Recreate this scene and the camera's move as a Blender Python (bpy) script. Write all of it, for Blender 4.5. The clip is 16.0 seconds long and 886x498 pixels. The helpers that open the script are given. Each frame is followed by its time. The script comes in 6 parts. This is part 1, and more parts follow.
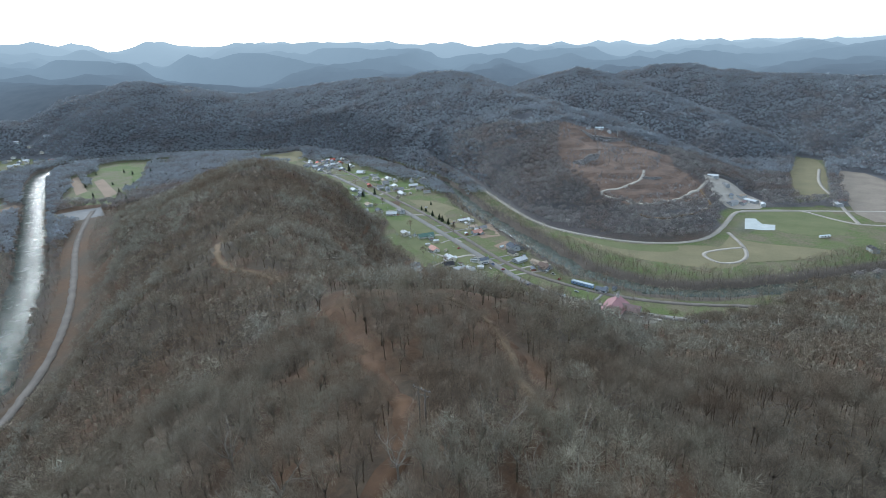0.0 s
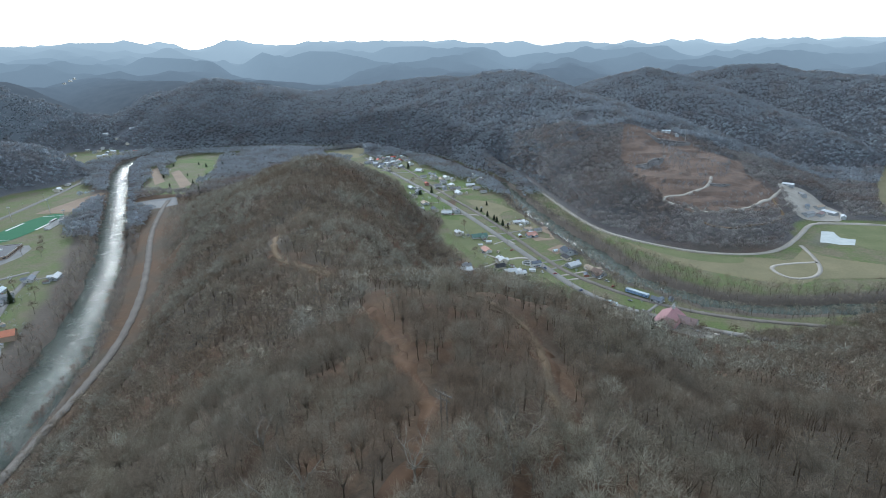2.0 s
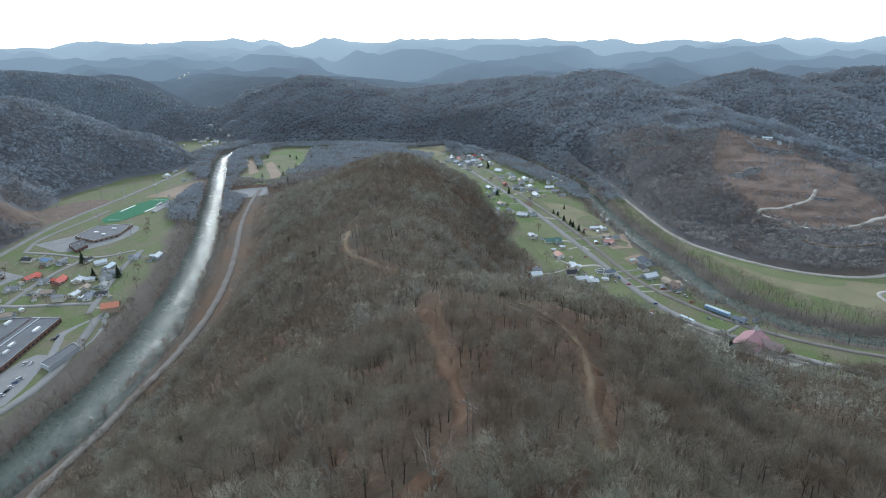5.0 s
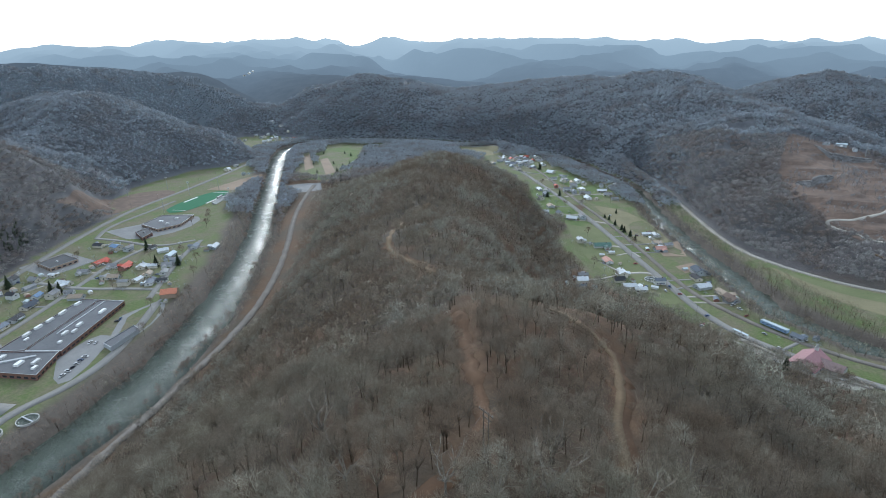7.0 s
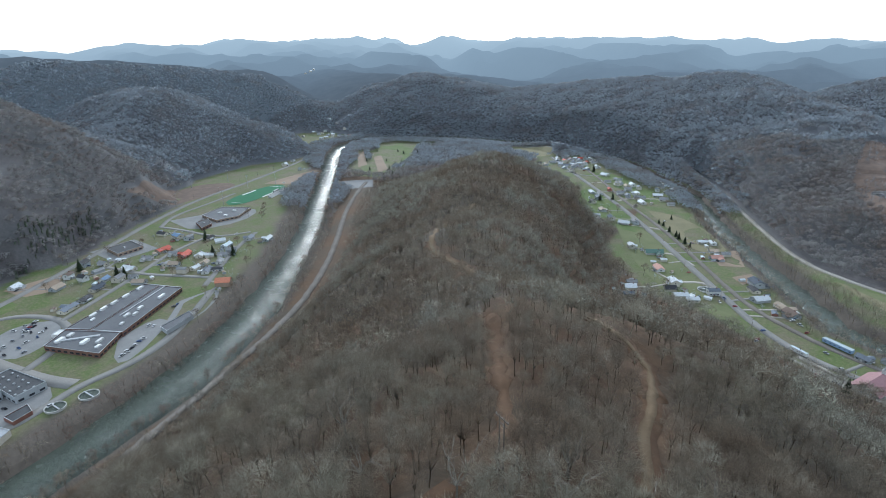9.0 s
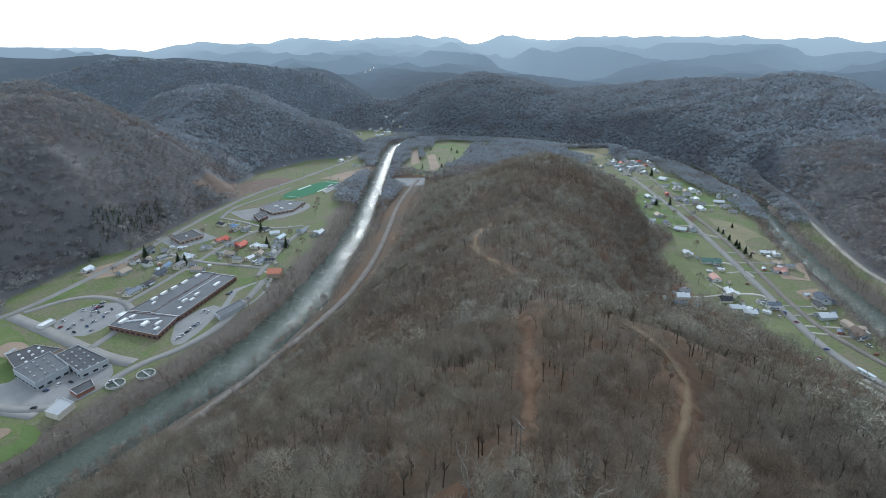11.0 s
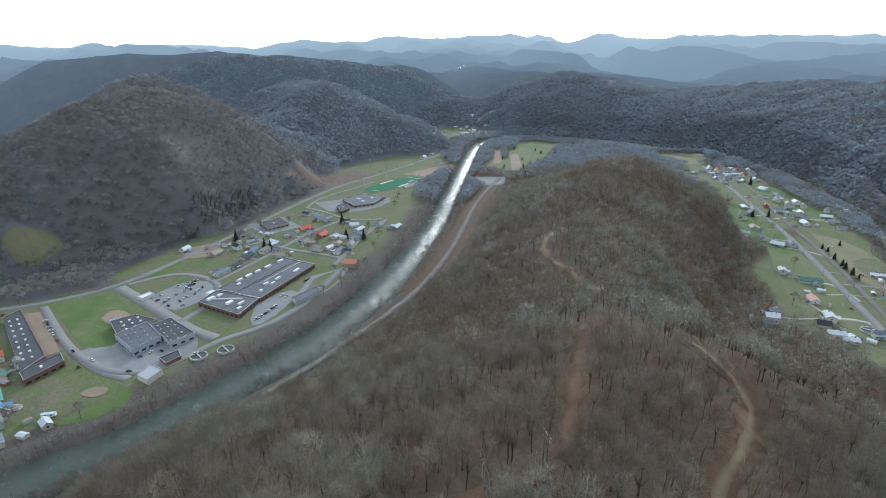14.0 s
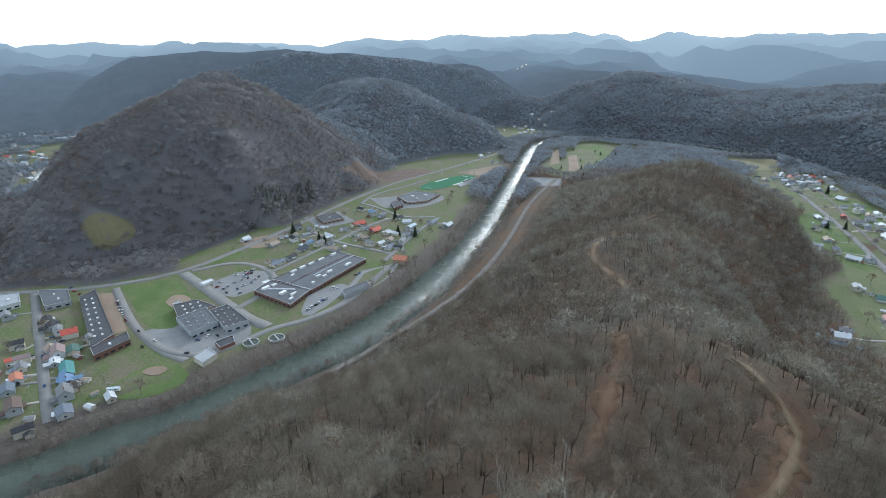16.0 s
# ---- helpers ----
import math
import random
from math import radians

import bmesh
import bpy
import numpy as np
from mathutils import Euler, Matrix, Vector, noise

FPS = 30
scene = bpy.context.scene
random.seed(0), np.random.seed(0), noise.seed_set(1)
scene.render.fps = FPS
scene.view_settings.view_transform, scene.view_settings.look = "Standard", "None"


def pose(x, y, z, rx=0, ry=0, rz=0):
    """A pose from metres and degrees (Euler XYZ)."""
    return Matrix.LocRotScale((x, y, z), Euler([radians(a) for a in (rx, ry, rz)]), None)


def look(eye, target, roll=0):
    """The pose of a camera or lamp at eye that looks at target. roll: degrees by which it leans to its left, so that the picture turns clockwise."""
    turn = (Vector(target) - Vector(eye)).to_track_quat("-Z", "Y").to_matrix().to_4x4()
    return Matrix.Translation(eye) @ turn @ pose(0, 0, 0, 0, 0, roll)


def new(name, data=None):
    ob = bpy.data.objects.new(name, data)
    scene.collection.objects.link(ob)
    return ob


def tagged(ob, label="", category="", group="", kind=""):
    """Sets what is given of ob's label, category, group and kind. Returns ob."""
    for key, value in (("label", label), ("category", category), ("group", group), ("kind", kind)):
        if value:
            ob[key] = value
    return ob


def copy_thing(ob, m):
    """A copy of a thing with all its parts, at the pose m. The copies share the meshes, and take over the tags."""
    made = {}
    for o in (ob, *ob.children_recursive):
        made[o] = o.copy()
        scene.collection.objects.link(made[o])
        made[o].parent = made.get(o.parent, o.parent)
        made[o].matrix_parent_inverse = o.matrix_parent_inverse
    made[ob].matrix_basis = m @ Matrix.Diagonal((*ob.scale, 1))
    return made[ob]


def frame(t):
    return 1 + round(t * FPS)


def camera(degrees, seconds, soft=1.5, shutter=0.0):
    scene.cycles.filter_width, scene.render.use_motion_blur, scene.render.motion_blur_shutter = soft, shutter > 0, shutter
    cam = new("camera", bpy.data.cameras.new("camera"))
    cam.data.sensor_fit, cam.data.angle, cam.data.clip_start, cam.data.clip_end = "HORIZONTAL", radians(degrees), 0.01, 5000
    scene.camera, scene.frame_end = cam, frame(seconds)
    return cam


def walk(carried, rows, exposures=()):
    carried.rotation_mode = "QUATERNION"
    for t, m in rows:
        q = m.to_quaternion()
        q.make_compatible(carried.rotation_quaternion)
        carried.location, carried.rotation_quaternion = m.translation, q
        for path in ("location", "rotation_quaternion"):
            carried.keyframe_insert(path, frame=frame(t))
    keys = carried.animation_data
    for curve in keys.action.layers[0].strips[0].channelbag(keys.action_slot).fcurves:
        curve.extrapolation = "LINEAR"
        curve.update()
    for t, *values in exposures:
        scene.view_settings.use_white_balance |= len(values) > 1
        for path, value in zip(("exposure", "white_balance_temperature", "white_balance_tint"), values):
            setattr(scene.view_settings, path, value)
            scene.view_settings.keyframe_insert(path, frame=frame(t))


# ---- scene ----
cam = camera(78.88, 16.0, soft=0.6)
PATH = [
    (0, (28.73, 18.35, 227.65), (20.17, 112.14, 194.03), -1.94),
    (1, (32.34, 18.37, 228.67), (18.30, 111.51, 195.09), -1.83),
    (2, (35.86, 18.77, 229.76), (16.65, 110.99, 196.21), -1.71),
    (3, (39.27, 19.51, 230.85), (15.14, 110.58, 197.30), -1.60),
    (4, (42.58, 20.56, 231.84), (13.75, 110.24, 198.30), -1.48),
    (5, (45.79, 21.85, 232.70), (12.43, 109.95, 199.15), -1.36),
    (6, (48.90, 23.38, 233.37), (11.14, 109.68, 199.83), -1.25),
    (7, (51.90, 25.09, 233.84), (9.86, 109.40, 200.30), -1.13),
    (8, (54.79, 26.98, 234.11), (8.57, 109.07, 200.58), -1.01),
    (9, (57.57, 29.00, 234.20), (7.26, 108.65, 200.67), -0.89),
    (10, (60.24, 31.16, 234.13), (5.92, 108.14, 200.60), -0.77),
    (11, (62.79, 33.42, 233.96), (4.56, 107.49, 200.43), -0.65),
    (12, (65.21, 35.80, 233.76), (3.19, 106.70, 200.22), -0.53),
    (13, (67.51, 38.27, 233.62), (1.82, 105.77, 200.04), -0.40),
    (14, (69.68, 40.84, 233.64), (0.47, 104.70, 200.00), -0.28),
    (15, (71.71, 43.51, 233.95), (-0.84, 103.49, 200.20), -0.16),
    (16, (73.60, 46.29, 234.68), (-2.06, 102.19, 200.78), -0.03),
]
walk(cam, [(t, look(eye, target, roll)) for t, eye, target, roll in PATH],
     exposures=[(0.0, 0.08, 5500, 6), (16.0, 0.08, 5500, 6)])

# ---- sky and sun: a veiled winter sun low ahead of the flight ----
SUN_EL, SUN_AZ = 24.0, 34.0          # degrees above the horizon; degrees left of +y
world = bpy.data.worlds.new("sky")
scene.world = world
world.use_nodes = True
wn, wl = world.node_tree.nodes, world.node_tree.links
sky = wn.new("ShaderNodeTexSky")
sky.sky_type = "NISHITA"
sky.sun_disc = False
sky.sun_elevation = radians(SUN_EL)
sky.sun_rotation = radians(-SUN_AZ)
sky.altitude = 300
sky.air_density, sky.dust_density, sky.ozone_density = 1.0, 2.0, 2.0
wl.new(sky.outputs[0], wn["Background"].inputs[0])
wn["Background"].inputs[1].default_value = 0.06
veil = wn.new("ShaderNodeBackground")      # thin high cloud over the whole sky
veil.inputs[0].default_value, veil.inputs[1].default_value = (0.93, 0.965, 0.975, 1), 0.95
both = wn.new("ShaderNodeAddShader")
wl.new(wn["Background"].outputs[0], both.inputs[0])
wl.new(veil.outputs[0], both.inputs[1])
wl.new(both.outputs[0], wn["World Output"].inputs[0])
sun = new("sun", bpy.data.lights.new("sun", "SUN"))
sun.data.energy, sun.data.angle, sun.data.color = 1.9, radians(11), (1.0, 0.95, 0.86)
saz, sel = radians(SUN_AZ), radians(SUN_EL)
sun_dir = Vector((-math.sin(saz) * math.cos(sel), math.cos(saz) * math.cos(sel), math.sin(sel)))
sun.matrix_world = look(sun_dir * 3000, (0, 0, 0))
scene.view_settings.exposure = 0.0


# ---- materials ----
def shade(name, rough=0.9, metal=0.0, spec=0.3):
    m = bpy.data.materials.new(name)
    m.use_nodes = True
    b = m.node_tree.nodes["Principled BSDF"]
    b.inputs["Roughness"].default_value = rough
    b.inputs["Metallic"].default_value = metal
    b.inputs["Specular IOR Level"].default_value = spec
    return m, m.node_tree.nodes, m.node_tree.links, b


def ramp(n, stops):
    r = n.new("ShaderNodeValToRGB")
    while len(r.color_ramp.elements) < len(stops):
        r.color_ramp.elements.new(0.5)
    for e, (p, c) in zip(r.color_ramp.elements, stops):
        e.position, e.color = p, (*c, 1)
    return r


def noise_of(n, l, scale, detail=4, rough=0.6, vec=None):
    t = n.new("ShaderNodeTexNoise")
    t.inputs["Scale"].default_value, t.inputs["Detail"].default_value, t.inputs["Roughness"].default_value = scale, detail, rough
    if vec is None:
        vec = n.new("ShaderNodeNewGeometry").outputs["Position"]
    l.new(vec, t.inputs["Vector"])
    return t


def blend(n, l, fac, a, b, kind="MIX"):
    m = n.new("ShaderNodeMix")
    m.data_type, m.blend_type = "RGBA", kind
    for k, v in ((0, fac), (6, a), (7, b)):
        if isinstance(v, (int, float)):
            m.inputs[k].default_value = v
        elif isinstance(v, tuple):
            m.inputs[k].default_value = (*v, 1)
        else:
            l.new(v, m.inputs[k])
    return m.outputs[2]


def bumped(n, l, b, height, strength, dist):
    u = n.new("ShaderNodeBump")
    u.inputs["Strength"].default_value, u.inputs["Distance"].default_value = strength, dist
    l.new(height, u.inputs["Height"])
    l.new(u.outputs[0], b.inputs["Normal"])


def mottled(name, lo, hi, big=0.02, fine=0.8, rough=0.95, bump=0.0, mid=None):
    """Two scales of noise between two real colours, at world size."""
    m, n, l, b = shade(name, rough)
    a, c = noise_of(n, l, big, 5), noise_of(n, l, fine, 6, 0.75)
    mix = n.new("ShaderNodeMath")
    mix.operation = "MULTIPLY_ADD"
    l.new(c.outputs[0], mix.inputs[0])
    mix.inputs[1].default_value = 0.6
    sc = n.new("ShaderNodeMath")
    sc.operation = "MULTIPLY"
    l.new(a.outputs[0], sc.inputs[0])
    sc.inputs[1].default_value = 0.55
    l.new(sc.outputs[0], mix.inputs[2])
    stops = [(0.32, lo), (0.8, hi)] if mid is None else [(0.32, lo), (0.56, mid), (0.8, hi)]
    r = ramp(n, stops)
    l.new(mix.outputs[0], r.inputs[0])
    l.new(r.outputs[0], b.inputs["Base Color"])
    if bump:
        bumped(n, l, b, c.outputs[0], 0.6, bump)
    return m


def painted(name, col, rough=0.6, metal=0.0, vary=0.25, scale=0.5):
    """Paint, shingle or sheet of one colour, weathered, each object a little different."""
    m, n, l, b = shade(name, rough, metal)
    t = noise_of(n, l, scale, 5, 0.7)
    dark = tuple(v * (1 - vary) for v in col)
    light = tuple(min(1, v * (1 + vary * 0.6)) for v in col)
    r = ramp(n, [(0.3, dark), (0.7, light)])
    l.new(t.outputs[0], r.inputs[0])
    info = n.new("ShaderNodeObjectInfo")
    rr = ramp(n, [(0, (0.82, 0.82, 0.82)), (1, (1.1, 1.1, 1.1))])
    l.new(info.outputs["Random"], rr.inputs[0])
    l.new(blend(n, l, 1.0, r.outputs[0], rr.outputs[0], "MULTIPLY"), b.inputs["Base Color"])
    return m


def ground_material():
    """Leaf litter on the slopes, greyed as painted haze away from the near ridge; winter grass and bare brush on the
    valley floor.
    """
    m, n, l, b = shade("ground_cover", 0.95)
    geo = n.new("ShaderNodeNewGeometry").outputs["Position"]
    big, fine = noise_of(n, l, 0.012, 5, 0.6, geo), noise_of(n, l, 0.35, 6, 0.75, geo)
    litter = ramp(n, [(0.3, (0.06, 0.036, 0.022)), (0.5, (0.11, 0.066, 0.038)), (0.72, (0.16, 0.104, 0.06))])
    l.new(fine.outputs[0], litter.inputs[0])
    duff = ramp(n, [(0.3, (0.05, 0.04, 0.028)), (0.7, (0.11, 0.088, 0.062))])
    l.new(fine.outputs[0], duff.inputs[0])
    patch = ramp(n, [(0.42, (0, 0, 0)), (0.58, (1, 1, 1))])
    l.new(big.outputs[0], patch.inputs[0])
    oak = blend(n, l, patch.outputs[0], duff.outputs[0], litter.outputs[0])
    # Blue-grey hill ground: haze put into the colour, away from the near ridge.
    hazed_floor = ramp(n, [(0.3, (0.09, 0.093, 0.1)), (0.7, (0.15, 0.155, 0.165))])
    l.new(fine.outputs[0], hazed_floor.inputs[0])
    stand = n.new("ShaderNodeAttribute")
    stand.attribute_name = "haze_free"
    slope = blend(n, l, stand.outputs["Fac"], hazed_floor.outputs[0], oak)
    grass = ramp(n, [(0.3, (0.065, 0.09, 0.026)), (0.5, (0.098, 0.13, 0.042)), (0.72, (0.165, 0.16, 0.08))])
    l.new(fine.outputs[0], grass.inputs[0])
    worn = ramp(n, [(0.3, (0.1, 0.088, 0.052)), (0.7, (0.19, 0.168, 0.11))])
    l.new(fine.outputs[0], worn.inputs[0])
    bald = ramp(n, [(0.4, (0, 0, 0)), (0.6, (1, 1, 1))])
    l.new(noise_of(n, l, 0.028, 6, 0.7, geo).outputs[0], bald.inputs[0])
    turf = blend(n, l, bald.outputs[0], grass.outputs[0], worn.outputs[0])
    brush = ramp(n, [(0.3, (0.06, 0.05, 0.04)), (0.7, (0.135, 0.113, 0.092))])
    l.new(fine.outputs[0], brush.inputs[0])
    sep = n.new("ShaderNodeSeparateXYZ")
    l.new(geo, sep.inputs[0])
    up = n.new("ShaderNodeMapRange")
    up.inputs[1].default_value, up.inputs[2].default_value = 0.6, 2.5
    l.new(sep.outputs[2], up.inputs[0])
    down = n.new("ShaderNodeMapRange")
    down.inputs[1].default_value, down.inputs[2].default_value = -0.2, -1.0
    l.new(sep.outputs[2], down.inputs[0])
    floor_ = blend(n, l, down.outputs[0], turf, brush.outputs[0])
    under = n.new("ShaderNodeAttribute")
    under.attribute_name = "woodland"
    wood = n.new("ShaderNodeMath")
    wood.operation = "MAXIMUM"
    l.new(up.outputs[0], wood.inputs[0])
    l.new(under.outputs["Fac"], wood.inputs[1])
    l.new(blend(n, l, wood.outputs[0], floor_, slope), b.inputs["Base Color"])
    bumped(n, l, b, fine.outputs[0], 0.7, 0.6)
    return m


def twig_material(name, greys, crown=True):
    """Bare bark and twigs: every branch its own tone, with broad stands of greyer and browner wood."""
    m, n, l, b = shade(name, 0.9)
    geo = n.new("ShaderNodeNewGeometry")
    isl = ramp(n, [(0.0, greys[0]), (0.5, greys[1]), (1.0, greys[2])])
    l.new(geo.outputs["Random Per Island"], isl.inputs[0])
    t = noise_of(n, l, 0.02, 4, 0.6, geo.outputs["Position"])
    tone = ramp(n, [(0.35, (0.8, 0.7, 0.63)), (0.5, (1, 1, 1)), (0.68, (1.12, 1.14, 1.1))])
    l.new(t.outputs[0], tone.inputs[0])
    own = n.new("ShaderNodeAttribute")
    own.attribute_name = "tree_tone"
    each = ramp(n, [(0.0, (0.62, 0.55, 0.5)), (0.35, (0.88, 0.84, 0.8)), (0.7, (1.08, 1.08, 1.04)), (1.0, (1.42, 1.44, 1.42))])
    l.new(own.outputs["Fac"], each.inputs[0])
    stand = blend(n, l, 1.0, isl.outputs[0], tone.outputs[0], "MULTIPLY")
    bark = blend(n, l, 1.0, stand, each.outputs[0], "MULTIPLY")
    l.new(bark, b.inputs["Base Color"])
    if crown:                              # open crowns let light through to their shaded side
        thin = n.new("ShaderNodeBsdfTranslucent")
        l.new(bark, thin.inputs["Color"])
        both_ = n.new("ShaderNodeAddShader")
        l.new(b.outputs[0], both_.inputs[0])
        l.new(thin.outputs[0], both_.inputs[1])
        l.new(both_.outputs[0], n["Material Output"].inputs[0])
        puff = n.new("ShaderNodeAttribute")
        puff.attribute_name = "crown_normal"
        l.new(puff.outputs["Vector"], b.inputs["Normal"])
        l.new(puff.outputs["Vector"], thin.inputs["Normal"])
    return m


def water_material():
    m, n, l, b = shade("river_water", 0.12, 0, 0.5)
    b.inputs["Base Color"].default_value = (0.075, 0.09, 0.072, 1)
    b.inputs["IOR"].default_value = 1.33
    t, u = noise_of(n, l, 0.16, 8, 0.75), noise_of(n, l, 0.03, 3, 0.5)
    mul = n.new("ShaderNodeMath")
    mul.operation = "MULTIPLY"
    l.new(t.outputs[0], mul.inputs[0])
    l.new(u.outputs[0], mul.inputs[1])
    bumped(n, l, b, mul.outputs[0], 1.0, 3.2)
    ruffled = n.new("ShaderNodeMapRange")
    ruffled.inputs[1].default_value, ruffled.inputs[2].default_value = 0.35, 0.65
    ruffled.inputs[3].default_value, ruffled.inputs[4].default_value = 0.06, 0.34
    l.new(noise_of(n, l, 0.07, 5, 0.7).outputs[0], ruffled.inputs[0])
    l.new(ruffled.outputs[0], b.inputs["Roughness"])
    return m


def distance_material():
    """The far ridges: wooded hills under painted winter haze, a bluish glow growing towards the horizon."""
    m, n, l, b = shade("hazed_ridges", 1.0, 0, 0.0)
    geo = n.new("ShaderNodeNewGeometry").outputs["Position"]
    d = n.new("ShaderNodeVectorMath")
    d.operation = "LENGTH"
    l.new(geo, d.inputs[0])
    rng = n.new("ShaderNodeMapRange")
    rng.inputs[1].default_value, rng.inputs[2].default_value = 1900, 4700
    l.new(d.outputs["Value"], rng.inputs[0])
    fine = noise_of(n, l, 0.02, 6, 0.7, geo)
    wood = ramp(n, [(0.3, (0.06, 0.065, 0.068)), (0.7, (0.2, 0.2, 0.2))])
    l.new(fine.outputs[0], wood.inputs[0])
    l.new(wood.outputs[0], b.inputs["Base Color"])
    # Haze colours by distance, emitted by the hills themselves.
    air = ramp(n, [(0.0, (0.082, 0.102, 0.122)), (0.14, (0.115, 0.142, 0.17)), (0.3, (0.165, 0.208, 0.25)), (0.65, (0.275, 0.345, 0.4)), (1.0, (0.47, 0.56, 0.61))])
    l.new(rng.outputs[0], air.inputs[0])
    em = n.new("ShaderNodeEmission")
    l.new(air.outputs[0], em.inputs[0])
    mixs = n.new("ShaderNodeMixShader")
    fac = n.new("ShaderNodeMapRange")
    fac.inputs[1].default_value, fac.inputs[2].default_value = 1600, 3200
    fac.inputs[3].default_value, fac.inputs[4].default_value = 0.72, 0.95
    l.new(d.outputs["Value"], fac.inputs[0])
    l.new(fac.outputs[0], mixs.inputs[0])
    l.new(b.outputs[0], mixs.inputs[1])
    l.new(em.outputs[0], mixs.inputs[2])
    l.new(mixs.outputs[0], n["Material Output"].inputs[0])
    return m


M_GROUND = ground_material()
M_TWIG = twig_material("bare_twigs", ((0.1, 0.084, 0.063), (0.176, 0.153, 0.12), (0.278, 0.25, 0.203)))
M_BRUSH = twig_material("red_brown_brush", ((0.1, 0.072, 0.058), (0.17, 0.128, 0.106), (0.26, 0.21, 0.18)))
M_TWIG_PALE = twig_material("pale_sycamore_twigs", ((0.12, 0.108, 0.085), (0.205, 0.188, 0.15), (0.32, 0.297, 0.245)))
# Winter haze mixed into the bark colour, bluest for the farthest woods.
M_TWIG_FAR = twig_material("haze_blue_woods", ((0.195, 0.22, 0.255), (0.22, 0.246, 0.285), (0.248, 0.276, 0.317)))
M_TWIG_MID = twig_material("haze_grey_woods", ((0.165, 0.158, 0.158), (0.195, 0.187, 0.188), (0.23, 0.222, 0.222)))
M_TWIG_OLIVE = twig_material("grey_green_twigs", ((0.135, 0.13, 0.109), (0.215, 0.209, 0.178), (0.325, 0.316, 0.272)))
M_PINE = twig_material("pine_needles", ((0.035, 0.055, 0.03), (0.055, 0.08, 0.045), (0.08, 0.105, 0.06)))
M_TWIG_OWN = twig_material("pale_yard_twigs", ((0.2, 0.18, 0.14), (0.32, 0.29, 0.235), (0.48, 0.45, 0.37)), False)
M_WATER = water_material()
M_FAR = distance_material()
M_ASPHALT = mottled("worn_asphalt", (0.15, 0.145, 0.135), (0.26, 0.25, 0.232), 0.05, 1.2)
M_LOT = mottled("old_parking_asphalt", (0.15, 0.15, 0.15), (0.27, 0.265, 0.255), 0.06, 1.0)
M_GRAVEL = mottled("pale_gravel", (0.22, 0.2, 0.17), (0.42, 0.39, 0.34), 0.05, 1.4)
M_BALLAST = mottled("railway_ballast", (0.1, 0.088, 0.076), (0.22, 0.196, 0.17), 0.06, 1.5)
M_DIRT = mottled("bare_orange_dirt", (0.11, 0.076, 0.044), (0.225, 0.16, 0.096), 0.06, 0.8)
M_LAWN = mottled("winter_lawn", (0.06, 0.085, 0.022), (0.18, 0.165, 0.085), 0.035, 0.5, mid=(0.088, 0.128, 0.036))
M_LUSH = mottled("bright_pasture", (0.085, 0.11, 0.042), (0.17, 0.17, 0.085), 0.03, 0.5)
M_STRAW = mottled("straw_grass", (0.12, 0.115, 0.062), (0.235, 0.205, 0.12), 0.03, 0.5)
M_TILLED = mottled("tilled_soil", (0.17, 0.125, 0.09), (0.31, 0.235, 0.17), 0.03, 0.6)
M_SPOIL = mottled("quarry_spoil", (0.06, 0.05, 0.044), (0.21, 0.145, 0.108), 0.05, 0.12)
M_ROCK = mottled("quarry_rock", (0.09, 0.085, 0.085), (0.26, 0.25, 0.24), 0.05, 0.5)
M_TURF = mottled("green_turf", (0.02, 0.11, 0.05), (0.035, 0.15, 0.07), 0.05, 0.8)
M_LINE = painted("white_paint", (0.75, 0.75, 0.72), 0.7)


# ---- the lie of the land ----
def softstep(a, b, v):
    u = np.clip((v - a) / (b - a), 0, 1)
    return u * u * (3 - 2 * u)


_rng = np.random.default_rng(7)
_perm = np.concatenate([_rng.permutation(256)] * 2)
_val = _rng.random(256)


def vnoise(x, y):
    """Value noise on the unit lattice, 0 to 1."""
    xi, yi = np.floor(x).astype(int), np.floor(y).astype(int)
    fx, fy = x - xi, y - yi
    fx, fy = fx * fx * (3 - 2 * fx), fy * fy * (3 - 2 * fy)

    def at(a, b):
        return _val[_perm[(_perm[a & 255] + b) & 255]]

    return (at(xi, yi) * (1 - fx) + at(xi + 1, yi) * fx) * (1 - fy) + (at(xi, yi + 1) * (1 - fx) + at(xi + 1, yi + 1) * fx) * fy


def ridged(x, y, octaves=4):
    out, amp, tot = 0, 1.0, 0
    for k in range(octaves):
        out = out + amp * (1 - np.abs(2 * vnoise(x * 2**k + 17.3 * k, y * 2**k - 9.1 * k) - 1))
        tot, amp = tot + amp, amp * 0.5
    return out / tot


def along(x, y, line):
    """Distance from a polyline, and the columns of the line past x, y at the nearest place."""
    best, cols, turned = np.full(np.shape(x), 1e9), None, np.zeros(np.shape(x))
    for p, q in zip(line[:-1], line[1:]):
        dx, dy = q[0] - p[0], q[1] - p[1]
        u = np.clip(((x - p[0]) * dx + (y - p[1]) * dy) / (dx * dx + dy * dy), 0, 1)
        d = np.hypot(x - p[0] - u * dx, y - p[1] - u * dy)
        here = [a + (b - a) * u for a, b in zip(p[2:], q[2:])]
        if cols is None:
            cols = here
        else:
            cols = [np.where(d < best, h, c) for h, c in zip(here, cols)]
        turned = np.where(d < best, (x - p[0]) * dy - (y - p[1]) * dx, turned)
        best = np.minimum(d, best)
    return best, (cols or []) + [turned > 0]


